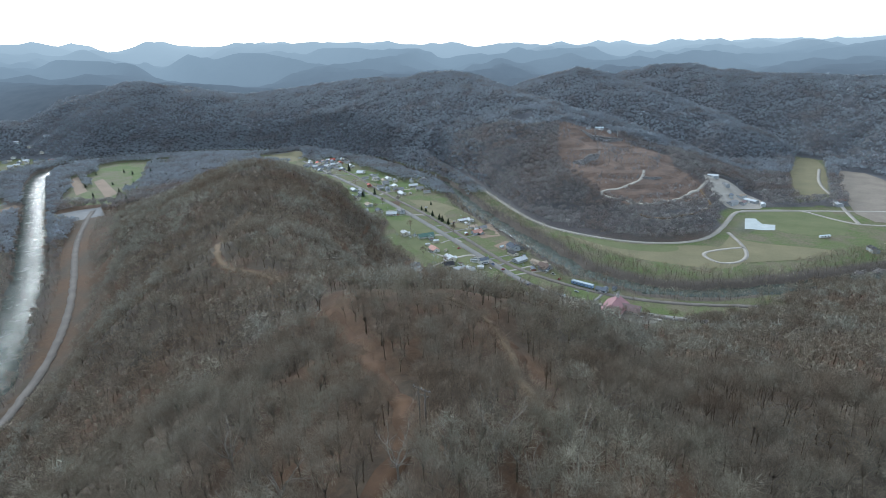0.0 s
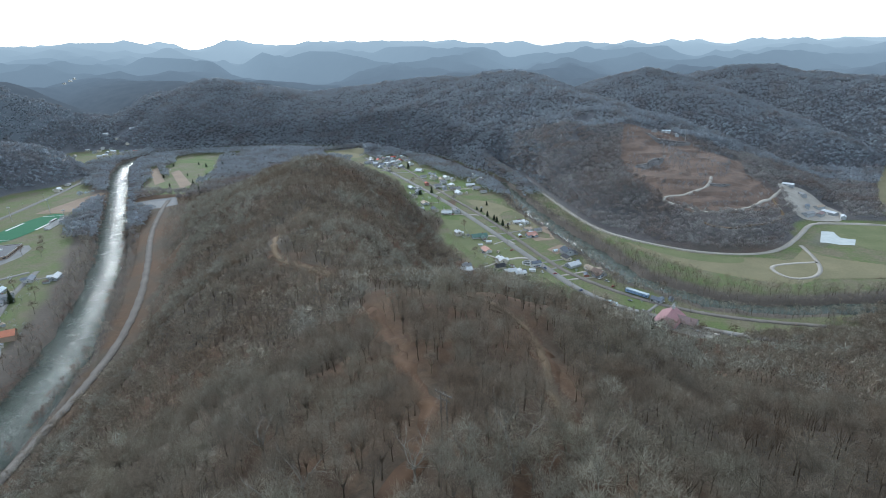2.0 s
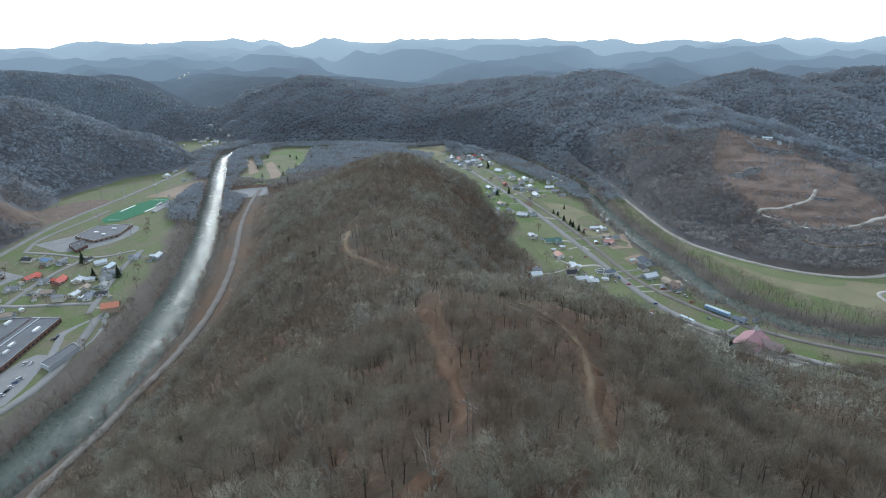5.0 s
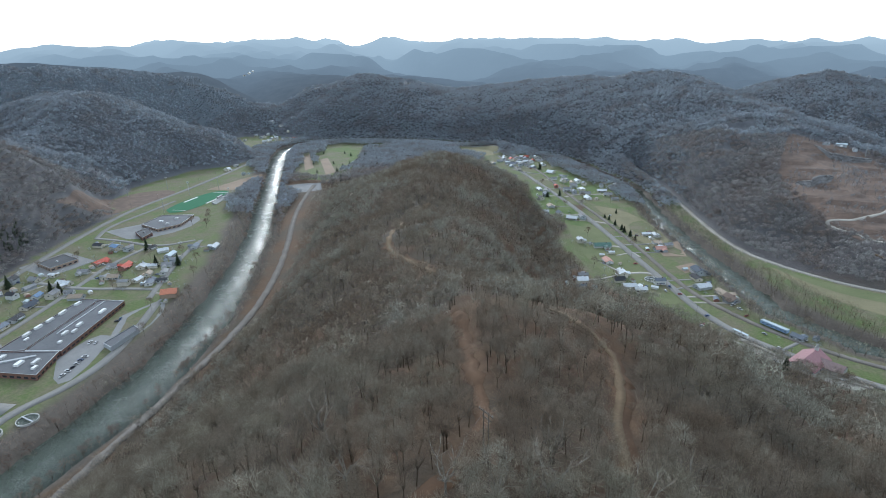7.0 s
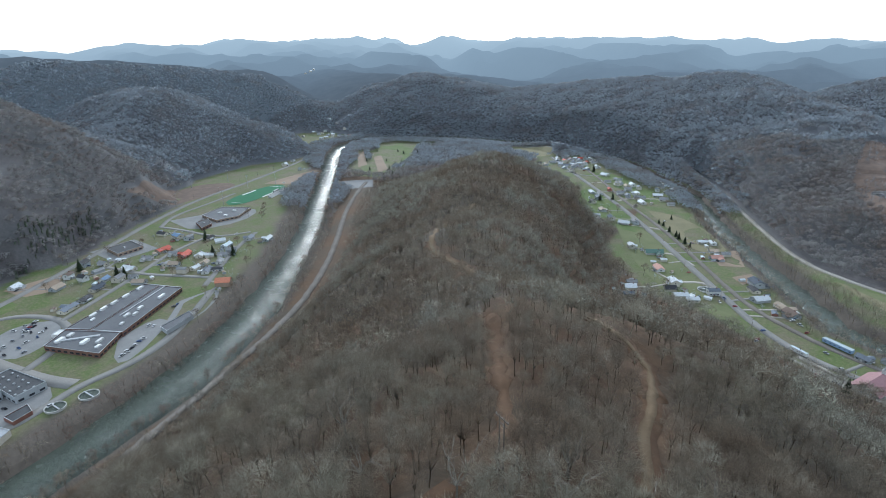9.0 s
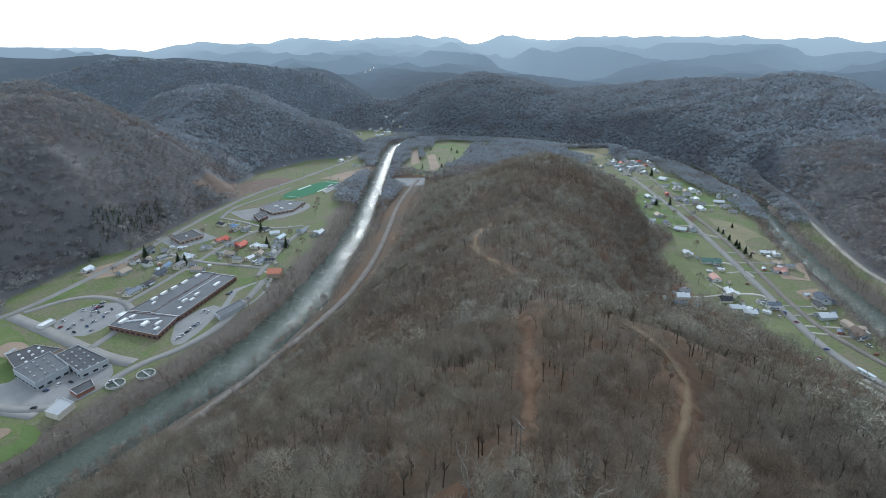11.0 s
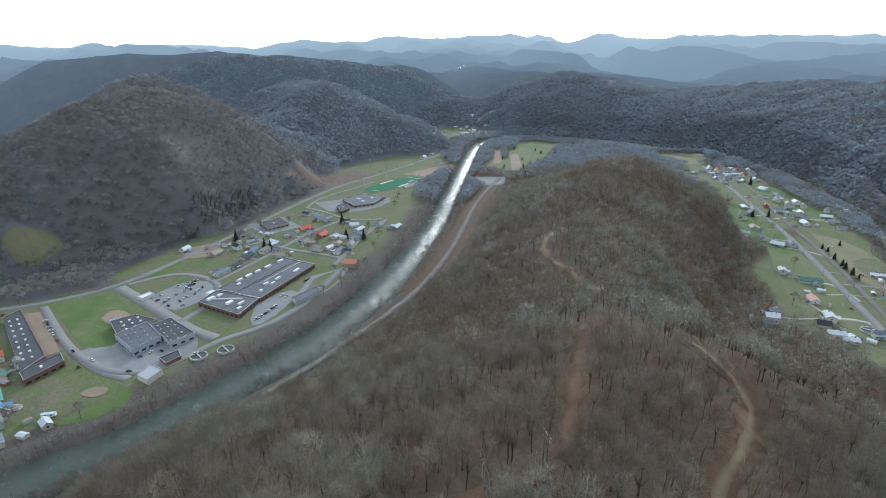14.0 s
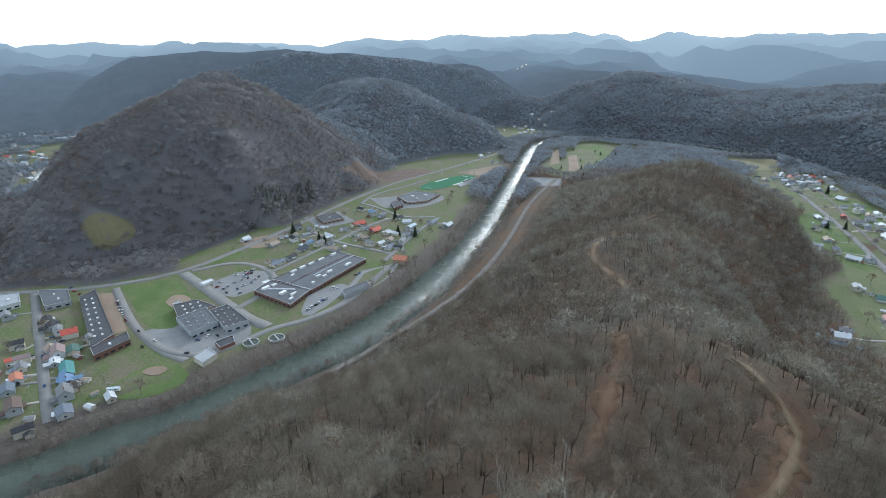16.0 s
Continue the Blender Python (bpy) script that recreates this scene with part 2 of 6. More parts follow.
# crests: x, y, height, half-width of the foot to the left and to the right
SPINES = [
    [(110, -500, 150, 280, 300), (80, -200, 150, 260, 290), (60, -60, 150, 245, 270), (30, 60, 146, 228, 250), (13, 123, 143, 225, 235), (0, 205, 128, 232, 185),
     (-60, 265, 112, 205, 140), (-105, 313, 104, 180, 125), (-160, 420, 94, 162, 115), (-205, 502, 92, 158, 125), (-255, 600, 96, 168, 145),
     (-285, 690, 98, 192, 160), (-345, 790, 72, 205, 160), (-440, 880, 32, 170, 130), (-520, 935, 8, 90, 90)],
    [(0, 205, 126, 180, 180), (25, 290, 84, 120, 130), (20, 380, 38, 90, 100), (15, 460, 10, 60, 60)],
    [(20, 205, 120, 180, 180), (90, 290, 64, 140, 140), (118, 380, 20, 90, 90)],
    [(30, 60, 140, 220, 220), (150, 160, 112, 190, 190), (240, 290, 70, 160, 160), (320, 400, 32, 120, 120), (520, 430, 36, 140, 140), (800, 420, 120, 300, 300)],
    [(-728, 62, 66, 85, 85), (-775, 92, 108, 130, 130), (-835, 150, 140, 205, 205), (-905, 260, 170, 240, 240), (-1010, 335, 192, 280, 280), (-1150, 400, 130, 240, 240)],
    [(-1550, 900, 150, 300, 300), (-1254, 846, 152, 280, 280), (-1110, 960, 70, 150, 150)],
    [(-1010, 335, 140, 260, 260), (-1140, 600, 80, 200, 200), (-1254, 846, 140, 260, 260)],
    [(-2400, 500, 245, 450, 450), (-1950, 916, 255, 450, 450), (-1780, 1250, 225, 430, 430), (-1607, 1465, 195, 380, 380), (-1450, 1560, 90, 260, 260)],
    [(-1900, 2100, 190, 500, 500), (-1500, 1950, 175, 450, 450), (-1082, 1793, 172, 430, 430), (-800, 1850, 112, 400, 400), (-450, 1850, 146, 450, 450), (-125, 1719, 170, 480, 480),
     (100, 1400, 118, 340, 340), (170, 1210, 92, 330, 330), (230, 1050, 64, 290, 290), (262, 900, 44, 220, 220), (285, 790, 14, 110, 110)],
    [(300, 1750, 165, 420, 420), (470, 1480, 100, 260, 260), (560, 1330, 55, 150, 150)],
    [(600, 1900, 170, 400, 400), (900, 1600, 135, 330, 330), (1100, 1300, 145, 360, 360), (1050, 950, 125, 300, 300), (1300, 600, 170, 400, 400)],
    [(-1600, -500, 180, 380, 380), (-1300, -250, 120, 260, 260)],
    [(-262, 830, 9, 60, 50), (-175, 690, 9, 60, 52), (-115, 600, 9, 60, 50), (-72, 520, 9, 70, 50), (0, 490, 9, 70, 55), (60, 455, 9, 70, 50), (112, 425, 9, 60, 40)],
]
RIVER = [(-310, -700), (-285, -300), (-280, -100), (-286, 0), (-287, 90), (-300, 154), (-312, 216), (-332, 272), (-366, 345), (-420, 432), (-510, 560), (-590, 655), (-668, 752),
         (-816, 930), (-950, 1090), (-1030, 1210), (-1040, 1300), (-975, 1390), (-774, 1455), (-449, 1440), (-231, 1290), (-60, 1050), (10, 850), (52, 755),
         (92, 672), (130, 590), (190, 540), (243, 528), (310, 540), (380, 562), (480, 592), (700, 640), (1000, 640), (1500, 500)]

HWY_E = [(-420, 1290), (-296, 1110), (-165, 926), (-82, 796), (-10, 674), (40, 590), (66, 546), (100, 510), (135, 492), (186, 466), (260, 455)]
RAIL_E = [(-360, 1270), (-250, 1110), (-156, 945), (-66, 808), (-5, 700), (45, 606), (75, 570), (115, 536), (155, 512), (205, 496), (300, 490)]
ROAD_Q = [(-90, 1220), (-20, 1075), (45, 890), (96, 758), (148, 708), (205, 676), (262, 670), (308, 690), (352, 752), (380, 800), (398, 815), (475, 812), (640, 800)]
HWY_W = [(-700, -160), (-615, -21), (-572, 60), (-562, 140), (-600, 218), (-652, 308), (-708, 395), (-765, 490), (-815, 590), (-848, 716), (-915, 905), (-960, 1010)]
RAIL_W = [(-235, -160), (-240, 0), (-250, 110), (-272, 190), (-290, 250), (-308, 310), (-332, 372), (-374, 450), (-440, 545), (-536, 670), (-615, 800), (-640, 850)]


def land(x, y):
    """Height of the ground."""
    x, y = np.asarray(x, float), np.asarray(y, float)
    warp = 26 * (vnoise(x / 90 + 5, y / 90) - 0.5) + 10 * (vnoise(x / 31, y / 31 + 9) - 0.5)
    h = np.zeros(np.shape(x))
    for line in SPINES:
        d, (top, wl_, wr_, right) = along(x, y, line)
        across = d / (d + 25)
        wide = np.where(right, wr_ * across + (wl_ + wr_) / 2 * (1 - across), wl_ * across + (wl_ + wr_) / 2 * (1 - across))
        u = (d + warp * softstep(20, 120, d)) / wide
        u = np.clip(u, 0, 1)
        p = 1 - u ** 1.55 * (1 - 0.25 * (1 - u))
        h = np.maximum(h, top * p)
    gully = ridged(x / 120 + 3, y / 120 + 8, 3) - 0.5
    h = h + gully * 22 * softstep(6, 60, h) + (vnoise(x / 14, y / 14) - 0.5) * 3 * softstep(3, 20, h)
    pit = 1 - softstep(110, 190, np.hypot((x - 258) / 0.8, (y - 975) / 1.15))
    part_ = h / 9.0 + 0.5 * vnoise(x / 40, y / 40)
    h = h + pit * 0.5 * (9.0 * (np.floor(part_) + softstep(0.6, 0.95, part_ % 1.0) - part_))
    for road, bench in ((HWY_W, 45), (ROAD_Q, 40), (HWY_E, 40), (RAIL_E, 30), (RAIL_W, 26)):
        h = h * (0.04 + 0.96 * softstep(5, bench, along(x, y, road)[0]))
    d = np.hypot(x, y)
    crest = 150 + 170 * softstep(2000, 4700, d) - 60 * softstep(-1500, 2500, x)
    rough = ridged(x / 620 + 2.2 + 0.4 * vnoise(x / 900, y / 900), y / 480 + 7.7, 4)
    hills = crest * (0.5 + 0.62 * np.clip((rough - 0.35) / 0.55, 0, 1))
    az = np.degrees(np.arctan2(-x, y))
    rim = 215 + 135 * np.exp(-(((az - 38) / 46) ** 2)) + 130 * (ridged(x / 520, y / 520 + 4, 3) - 0.5)
    hills = hills + (rim - hills) * softstep(4000, 4500, d)
    h = np.maximum(h, hills * softstep(2050, 2700, d))
    dr = along(x, y, RIVER)[0] + 7 * (vnoise(x / 24, y / 24 + 3) - 0.5)
    dr = dr * (1 + 0.9 * softstep(-560, -300, x) * softstep(380, 520, y))
    h = h * softstep(14, 62 + 60 * softstep(850, 1100, y), dr)
    bed = -9 + 9 * softstep(11, 29, dr)
    return np.where(dr < 34, np.minimum(bed, h), h) - 1.3 * (1 - softstep(38, 62, dr)) * (h < 3)


def inside(x, y, poly):
    hit = np.zeros(np.shape(x), bool)
    for (ax, ay), (bx, by) in zip(poly, poly[1:] + poly[:1]):
        if ay != by:
            hit ^= ((ay > y) != (by > y)) & (x < (bx - ax) * (y - ay) / (by - ay) + ax)
    return hit


MEADOW = [(560, 1010), (690, 1240), (720, 1190), (560, 880), (500, 860)]
PASTURE = [(400, 800), (528, 841), (492, 700), (420, 700), (392, 740)]
BEND = [(-640, 900), (-690, 1060), (-800, 1270), (-700, 1400), (-575, 1385), (-530, 1300), (-440, 1260), (-420, 1150), (-300, 1060), (-240, 980), (-280, 860), (-420, 870)]


def flats(x, y):
    """Valley floor that is wooded all the same: hill feet beside the roads, the river bend, the western valley."""
    by_river, side = along(x, y, RIVER)
    d, cols = along(x, y, ROAD_Q)
    hit = (d < 90) & ~cols[-1] & (x < 345)
    d, cols = along(x, y, HWY_W)
    lawn = (d < 40) & (y > 150) & (y < 300)
    hit |= ~cols[-1] & (d > 12) & ~lawn & (x > -1150) & (y < 560)
    hit |= (along(x, y, SPINES[0])[0] < 330) & (x < -120) & (y < 900) & (by_river > 28) & side[-1]
    hit |= inside(x, y, BEND) & (by_river > 20)
    hit |= (x > 330) & (y > 830) & ~inside(x, y, MEADOW) & ~inside(x, y, PASTURE)
    hit |= (x < -1050) & (y < 420) & (vnoise(x / 60, y / 60 + 3) > 0.5)
    return hit


def graded(lo, hi, a, b, step, grow, biggest):
    """Grid lines, step apart from a to b, and wider and wider out to lo and hi."""
    mid = list(np.arange(a, b + 1, step))
    s, v, up = step, b, []
    while v < hi:
        s = min(s * grow, biggest)
        v += s
        up.append(v)
    s, v, dn = step, a, []
    while v > lo:
        s = min(s * grow, biggest)
        v -= s
        dn.append(v)
    return np.array(dn[::-1] + mid + up)


def quick_mesh(name, verts, tris, material, smooth=False):
    me = bpy.data.meshes.new(name)
    verts, tris = np.asarray(verts, np.float32), np.asarray(tris, np.int32)
    k = tris.shape[1]
    me.vertices.add(len(verts))
    me.vertices.foreach_set("co", verts.ravel())
    me.loops.add(tris.size)
    me.loops.foreach_set("vertex_index", tris.ravel())
    me.polygons.add(len(tris))
    me.polygons.foreach_set("loop_start", np.arange(0, tris.size, k, dtype=np.int32))
    if smooth:
        me.polygons.foreach_set("use_smooth", np.ones(len(tris), bool))
    me.materials.append(material)
    me.update(calc_edges=True)
    return me


def sheet(name, xs, ys, material, keep=None, lift=0.0):
    X, Y = np.meshgrid(xs, ys)
    Zs = land(X, Y) + lift
    idx = np.arange(X.size).reshape(X.shape)
    quads = np.stack([idx[:-1, :-1], idx[:-1, 1:], idx[1:, 1:], idx[1:, :-1]], -1).reshape(-1, 4)
    if keep is not None:
        cx, cy = X.ravel()[quads].mean(1), Y.ravel()[quads].mean(1)
        quads = quads[keep(cx, cy)]
    V = np.stack([X, Y, Zs], -1).reshape(-1, 3)
    used = np.unique(quads)
    back = np.zeros(len(V), int)
    back[used] = np.arange(len(used))
    return new(name, quick_mesh(name, V[used], back[quads], material, True))


def distant(x, y, more):
    """Where the land is far enough to be mere distance."""
    d = np.hypot(x, y)
    return (d > 2020 + more) | ((d > 1760 + more) & (x + more < -1330))


GX = graded(-4850, 4850, -1150, 700, 7, 1.12, 60)
GY = graded(-900, 4850, -150, 1550, 7, 1.12, 60)
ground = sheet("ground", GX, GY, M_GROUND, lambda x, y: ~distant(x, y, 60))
co = np.array([v.co for v in ground.data.vertices])
# Full leaf colour near the crest; farther out the painted haze takes over.
near_crest = 1 - softstep(230, 420, np.minimum(along(co[:, 0], co[:, 1], SPINES[0])[0], along(co[:, 0], co[:, 1], SPINES[3][:4])[0]))
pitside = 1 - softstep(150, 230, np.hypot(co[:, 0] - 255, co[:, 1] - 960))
ground.data.attributes.new("haze_free", "FLOAT", "POINT").data.foreach_set("value", np.maximum(np.maximum(near_crest, 0.5 * pitside), 0.3 * (1 - softstep(900, 1300, np.hypot(co[:, 0], co[:, 1])))).astype(np.float32))
ground.data.attributes.new("woodland", "FLOAT", "POINT").data.foreach_set("value", flats(co[:, 0], co[:, 1]).astype(np.float32))
tagged(ground, "rolling valley ground with leaf litter and winter grass", "ground", kind="structure")
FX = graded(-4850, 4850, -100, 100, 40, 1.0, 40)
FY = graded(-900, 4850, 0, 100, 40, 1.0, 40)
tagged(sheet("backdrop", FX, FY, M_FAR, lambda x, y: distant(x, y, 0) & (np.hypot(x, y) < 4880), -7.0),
       "distant wooded ridges with bluish haze painted on as a glow", "hills", kind="structure")


_GZ = land(*np.meshgrid(GX, GY))


def lie(x, y):
    """Height of the ground sheet itself, between its grid lines."""
    x, y = np.asarray(x, float), np.asarray(y, float)
    i = np.clip(np.searchsorted(GX, x) - 1, 0, len(GX) - 2)
    j = np.clip(np.searchsorted(GY, y) - 1, 0, len(GY) - 2)
    u, v = (x - GX[i]) / (GX[i + 1] - GX[i]), (y - GY[j]) / (GY[j + 1] - GY[j])
    return (_GZ[j, i] * (1 - u) + _GZ[j, i + 1] * u) * (1 - v) + (_GZ[j + 1, i] * (1 - u) + _GZ[j + 1, i + 1] * u) * v


# ---- lines and patches laid on the land ----
def dense(line, step=6.0):
    out = []
    for p, q in zip(line[:-1], line[1:]):
        n = max(1, int(math.hypot(q[0] - p[0], q[1] - p[1]) / step))
        out += [(p[0] + (q[0] - p[0]) * k / n, p[1] + (q[1] - p[1]) * k / n) for k in range(n)]
    return out + [line[-1]]


def rounded(line, times=2):
    for _ in range(times):
        out = [line[0]]
        for p, q in zip(line[:-1], line[1:]):
            out += [(p[0] * 0.75 + q[0] * 0.25, p[1] * 0.75 + q[1] * 0.25), (p[0] * 0.25 + q[0] * 0.75, p[1] * 0.25 + q[1] * 0.75)]
        line = out + [line[-1]]
    return line


def ribbon(name, line, width, material, lift=0.25, label="", category="road", flat=None, level=None, kind="structure", edge=0.0):
    """A strip that follows the land, with sides that go down into it."""
    pts = np.array(dense(rounded(list(line)), 4.0))
    t = np.gradient(pts, axis=0)
    t /= np.linalg.norm(t, axis=1)[:, None] + 1e-9
    nrm = np.stack([-t[:, 1], t[:, 0]], 1)
    r = np.random.default_rng(len(pts))
    wob = edge * (r.random((len(pts), 2)) - 0.5)
    a, b = pts + nrm * (width / 2 + wob[:, :1]), pts - nrm * (width / 2 + wob[:, 1:])
    za = np.full(len(pts), level) if level is not None else lie(*a.T) + lift
    zb = za if level is not None else lie(*b.T) + lift
    rows = [np.c_[a, za - 1.2], np.c_[a, za], np.c_[b, zb], np.c_[b, zb - 1.2]]
    V = np.stack(rows, 1).reshape(-1, 3)
    n = len(pts)
    q = [(4 * i + j, 4 * i + j + 1, 4 * i + j + 5, 4 * i + j + 4) for i in range(n - 1) for j in range(3)]
    ob = new(name, quick_mesh(name, V, np.array(q)[:, ::-1], material))
    return tagged(ob, label, category, kind=kind)


def patch(name, poly, material, lift=0.1, label="", category="field", step=5.0, soft=0):
    """A patch of other ground cover, draped on the land."""
    line = rounded(list(poly) + [poly[0]], soft) if soft else list(poly) + [poly[0]]
    edge = dense(line, step)[:-1]
    bm = bmesh.new()
    vs = [bm.verts.new((x, y, 0)) for x, y in edge]
    bm.faces.new(vs)
    bmesh.ops.triangulate(bm, faces=bm.faces[:])
    xs = np.array([v.co.x for v in bm.verts])
    ys = np.array([v.co.y for v in bm.verts])
    span = max(np.ptp(xs), np.ptp(ys))
    if np.ptp(land(xs, ys)) > 1.5:
        for k in range(int(span / 7) + 1):
            x = GX[0] + 7 * math.ceil((xs.min() - GX[0]) / 7) + 7 * k
            bmesh.ops.bisect_plane(bm, geom=bm.verts[:] + bm.edges[:] + bm.faces[:], plane_co=(x, 0, 0), plane_no=(1, 0, 0))
            y = ys.min() + 7 * k
            bmesh.ops.bisect_plane(bm, geom=bm.verts[:] + bm.edges[:] + bm.faces[:], plane_co=(0, y, 0), plane_no=(0, 1, 0))
    where = np.array([v.co for v in bm.verts])
    for v, z in zip(bm.verts, lie(where[:, 0], where[:, 1])):
        v.co.z = float(z) + lift
    bmesh.ops.recalc_face_normals(bm, faces=bm.faces[:])
    for fc in bm.faces:
        if fc.normal.z < 0:
            fc.normal_flip()
    me = bpy.data.meshes.new(name)
    bm.to_mesh(me)
    bm.free()
    me.materials.append(material)
    return tagged(new(name, me), label, category, kind="structure")


ribbon("water", RIVER, 46, M_WATER, level=-5.2, label="shallow green river with wind ripples", category="river")

ribbon("road", HWY_E, 8.5, M_ASPHALT, 0.35, "worn grey two-lane valley highway", "road")
ribbon("railway", RAIL_E, 6, M_BALLAST, 0.5, "single railway track on dark ballast", "railway", edge=1)
ribbon("road", ROAD_Q, 6.5, M_GRAVEL, 0.35, "pale gravel haul road along the river", "road", edge=0.6)
ribbon("road", HWY_W, 9, M_ASPHALT, 0.35, "worn grey highway at the foot of the hill", "road")
ribbon("railway", RAIL_W, 7, M_BALLAST, 0.8, "railway bed along the river bank below the ridge", "railway", edge=1.5)

patch("field", [(131, 706), (172, 680), (239, 660), (290, 666), (334, 640), (300, 585), (255, 590), (195, 620), (156, 653)], M_STRAW, 0.1, "river meadow with pale winter grass", soft=2)
patch("field", [(138, 702), (175, 680), (236, 661), (262, 662), (250, 638), (200, 645), (165, 668)], M_LUSH, 0.2, "green strip of pasture beside the gravel road", soft=2)
patch("field", PASTURE, M_LUSH, 0.1, "bright green pasture behind the pond", soft=1)
patch("field", MEADOW, M_STRAW, 0.2, "pale meadow climbing a side valley", soft=2)
patch("pond", [(385, 773), (426, 772), (401, 721), (363, 722)], painted("silty_water", (0.42, 0.45, 0.42), 0.25, 0.0, 0.15, 0.08), 0.3, "square settling pond with pale water", "pond")
patch("field", [(-949, 1170), (-842, 1300), (-684, 1060), (-640, 900), (-718, 880)], M_LAWN, 0.1, "golf course grass inside the river bend", soft=1)

# ---- woods ----
def tree_template(seed, clumps, twigs, sliver, high=18.0, spread=4.6, sides=4, reach=2.2):
    """A bare hardwood: trunk, a limb into each bough, and twigs fanning out of every bough to an uneven crown.
    Returns triangles as an (n, 3, 3) array, the trunk's first."""
    r = np.random.default_rng(seed)
    tri = []

    def taper(p, q, w0, w1, n):
        p, q = np.array(p), np.array(q)
        ax = (q - p) / np.linalg.norm(q - p)
        s = np.cross(ax, (0.3, 0.9, 0.1))
        s /= np.linalg.norm(s)
        c = np.cross(ax, s)
        ring = [s * math.cos(6.283 * k / n) + c * math.sin(6.283 * k / n) for k in range(n)]
        for k in range(n):
            a, b = ring[k], ring[(k + 1) % n]
            tri.append((p + a * w0, p + b * w0, q + a * w1))
            if w1 > 0.02:
                tri.append((p + b * w0, q + b * w1, q + a * w1))

    lean = r.normal(0, 0.5, 2)
    fork = high * r.uniform(0.3, 0.42)
    crown = np.array((lean[0], lean[1], fork))
    taper((0, 0, -1.0), crown, 0.24, 0.15, sides)
    boughs = []
    for k in range(clumps):
        a = k * 2.4 + r.uniform(-0.5, 0.5)
        u = (k + 0.5) / clumps
        out = spread * (0.2 + 0.5 * u ** 0.6) * r.uniform(0.8, 1.15)
        z = high * (0.8 - 0.26 * u) * r.uniform(0.95, 1.05)
        mid = np.array((lean[0] * 1.3 + math.cos(a) * out, lean[1] * 1.3 + math.sin(a) * out, z))
        boughs.append((mid, spread * r.uniform(0.4, 0.6)))
        if sides > 2:
            taper(crown - (0, 0, fork * 0.15 * r.random()), mid, 0.11, 0.0, 3)
    for k in range(twigs):
        mid, size = boughs[k % clumps]
        d = r.normal(size=3) + np.array((0, 0, 0.45))
        d /= np.linalg.norm(d)
        p = mid + d * size * np.array((1, 1, 0.85)) * r.uniform(0.15, 0.75)
        d = d + r.normal(0, 0.35, 3) + np.array((0, 0, 0.3))
        d /= np.linalg.norm(d)
        s = np.cross(d, r.normal(size=3))
        s = s / np.linalg.norm(s) * sliver * r.uniform(0.6, 1.3)
        tri.append((p - s * 0.5, p + s * 0.5, p + d * reach * r.uniform(0.6, 1.3) * spread / 5))
    return np.array(tri)


def crown_template(seed, boughs, facets, size, high, spread):
    """A far-off crown: boughs of small tilted facets with gaps between, and no trunk to be seen."""
    r = np.random.default_rng(seed)
    tri = []
    for k in range(facets):
        j = k % boughs
        out = spread * (0.25 + 0.4 * (j / boughs)) if j else 0.0
        mid = np.array((math.cos(j * 2.4 + seed) * out, math.sin(j * 2.4 + seed) * out, high * (0.72 - 0.22 * j / boughs)))
        n = r.normal(size=3) + np.array((0, 0, 0.6))
        n /= np.linalg.norm(n)
        p = mid + n * np.array((0.5, 0.5, 0.42)) * spread * r.uniform(0.75, 1.1)
        n = n + r.normal(0, 0.3, 3)
        u = np.cross(n, r.normal(size=3))
        u /= np.linalg.norm(u)
        v = np.cross(n, u)
        v /= np.linalg.norm(v)
        g = size * r.uniform(0.7, 1.3)
        tri.append((p - u * g * 0.5 - v * g * 0.4, p + u * g * 0.5 - v * g * 0.4, p + v * g * 1.1))
    return np.array(tri)


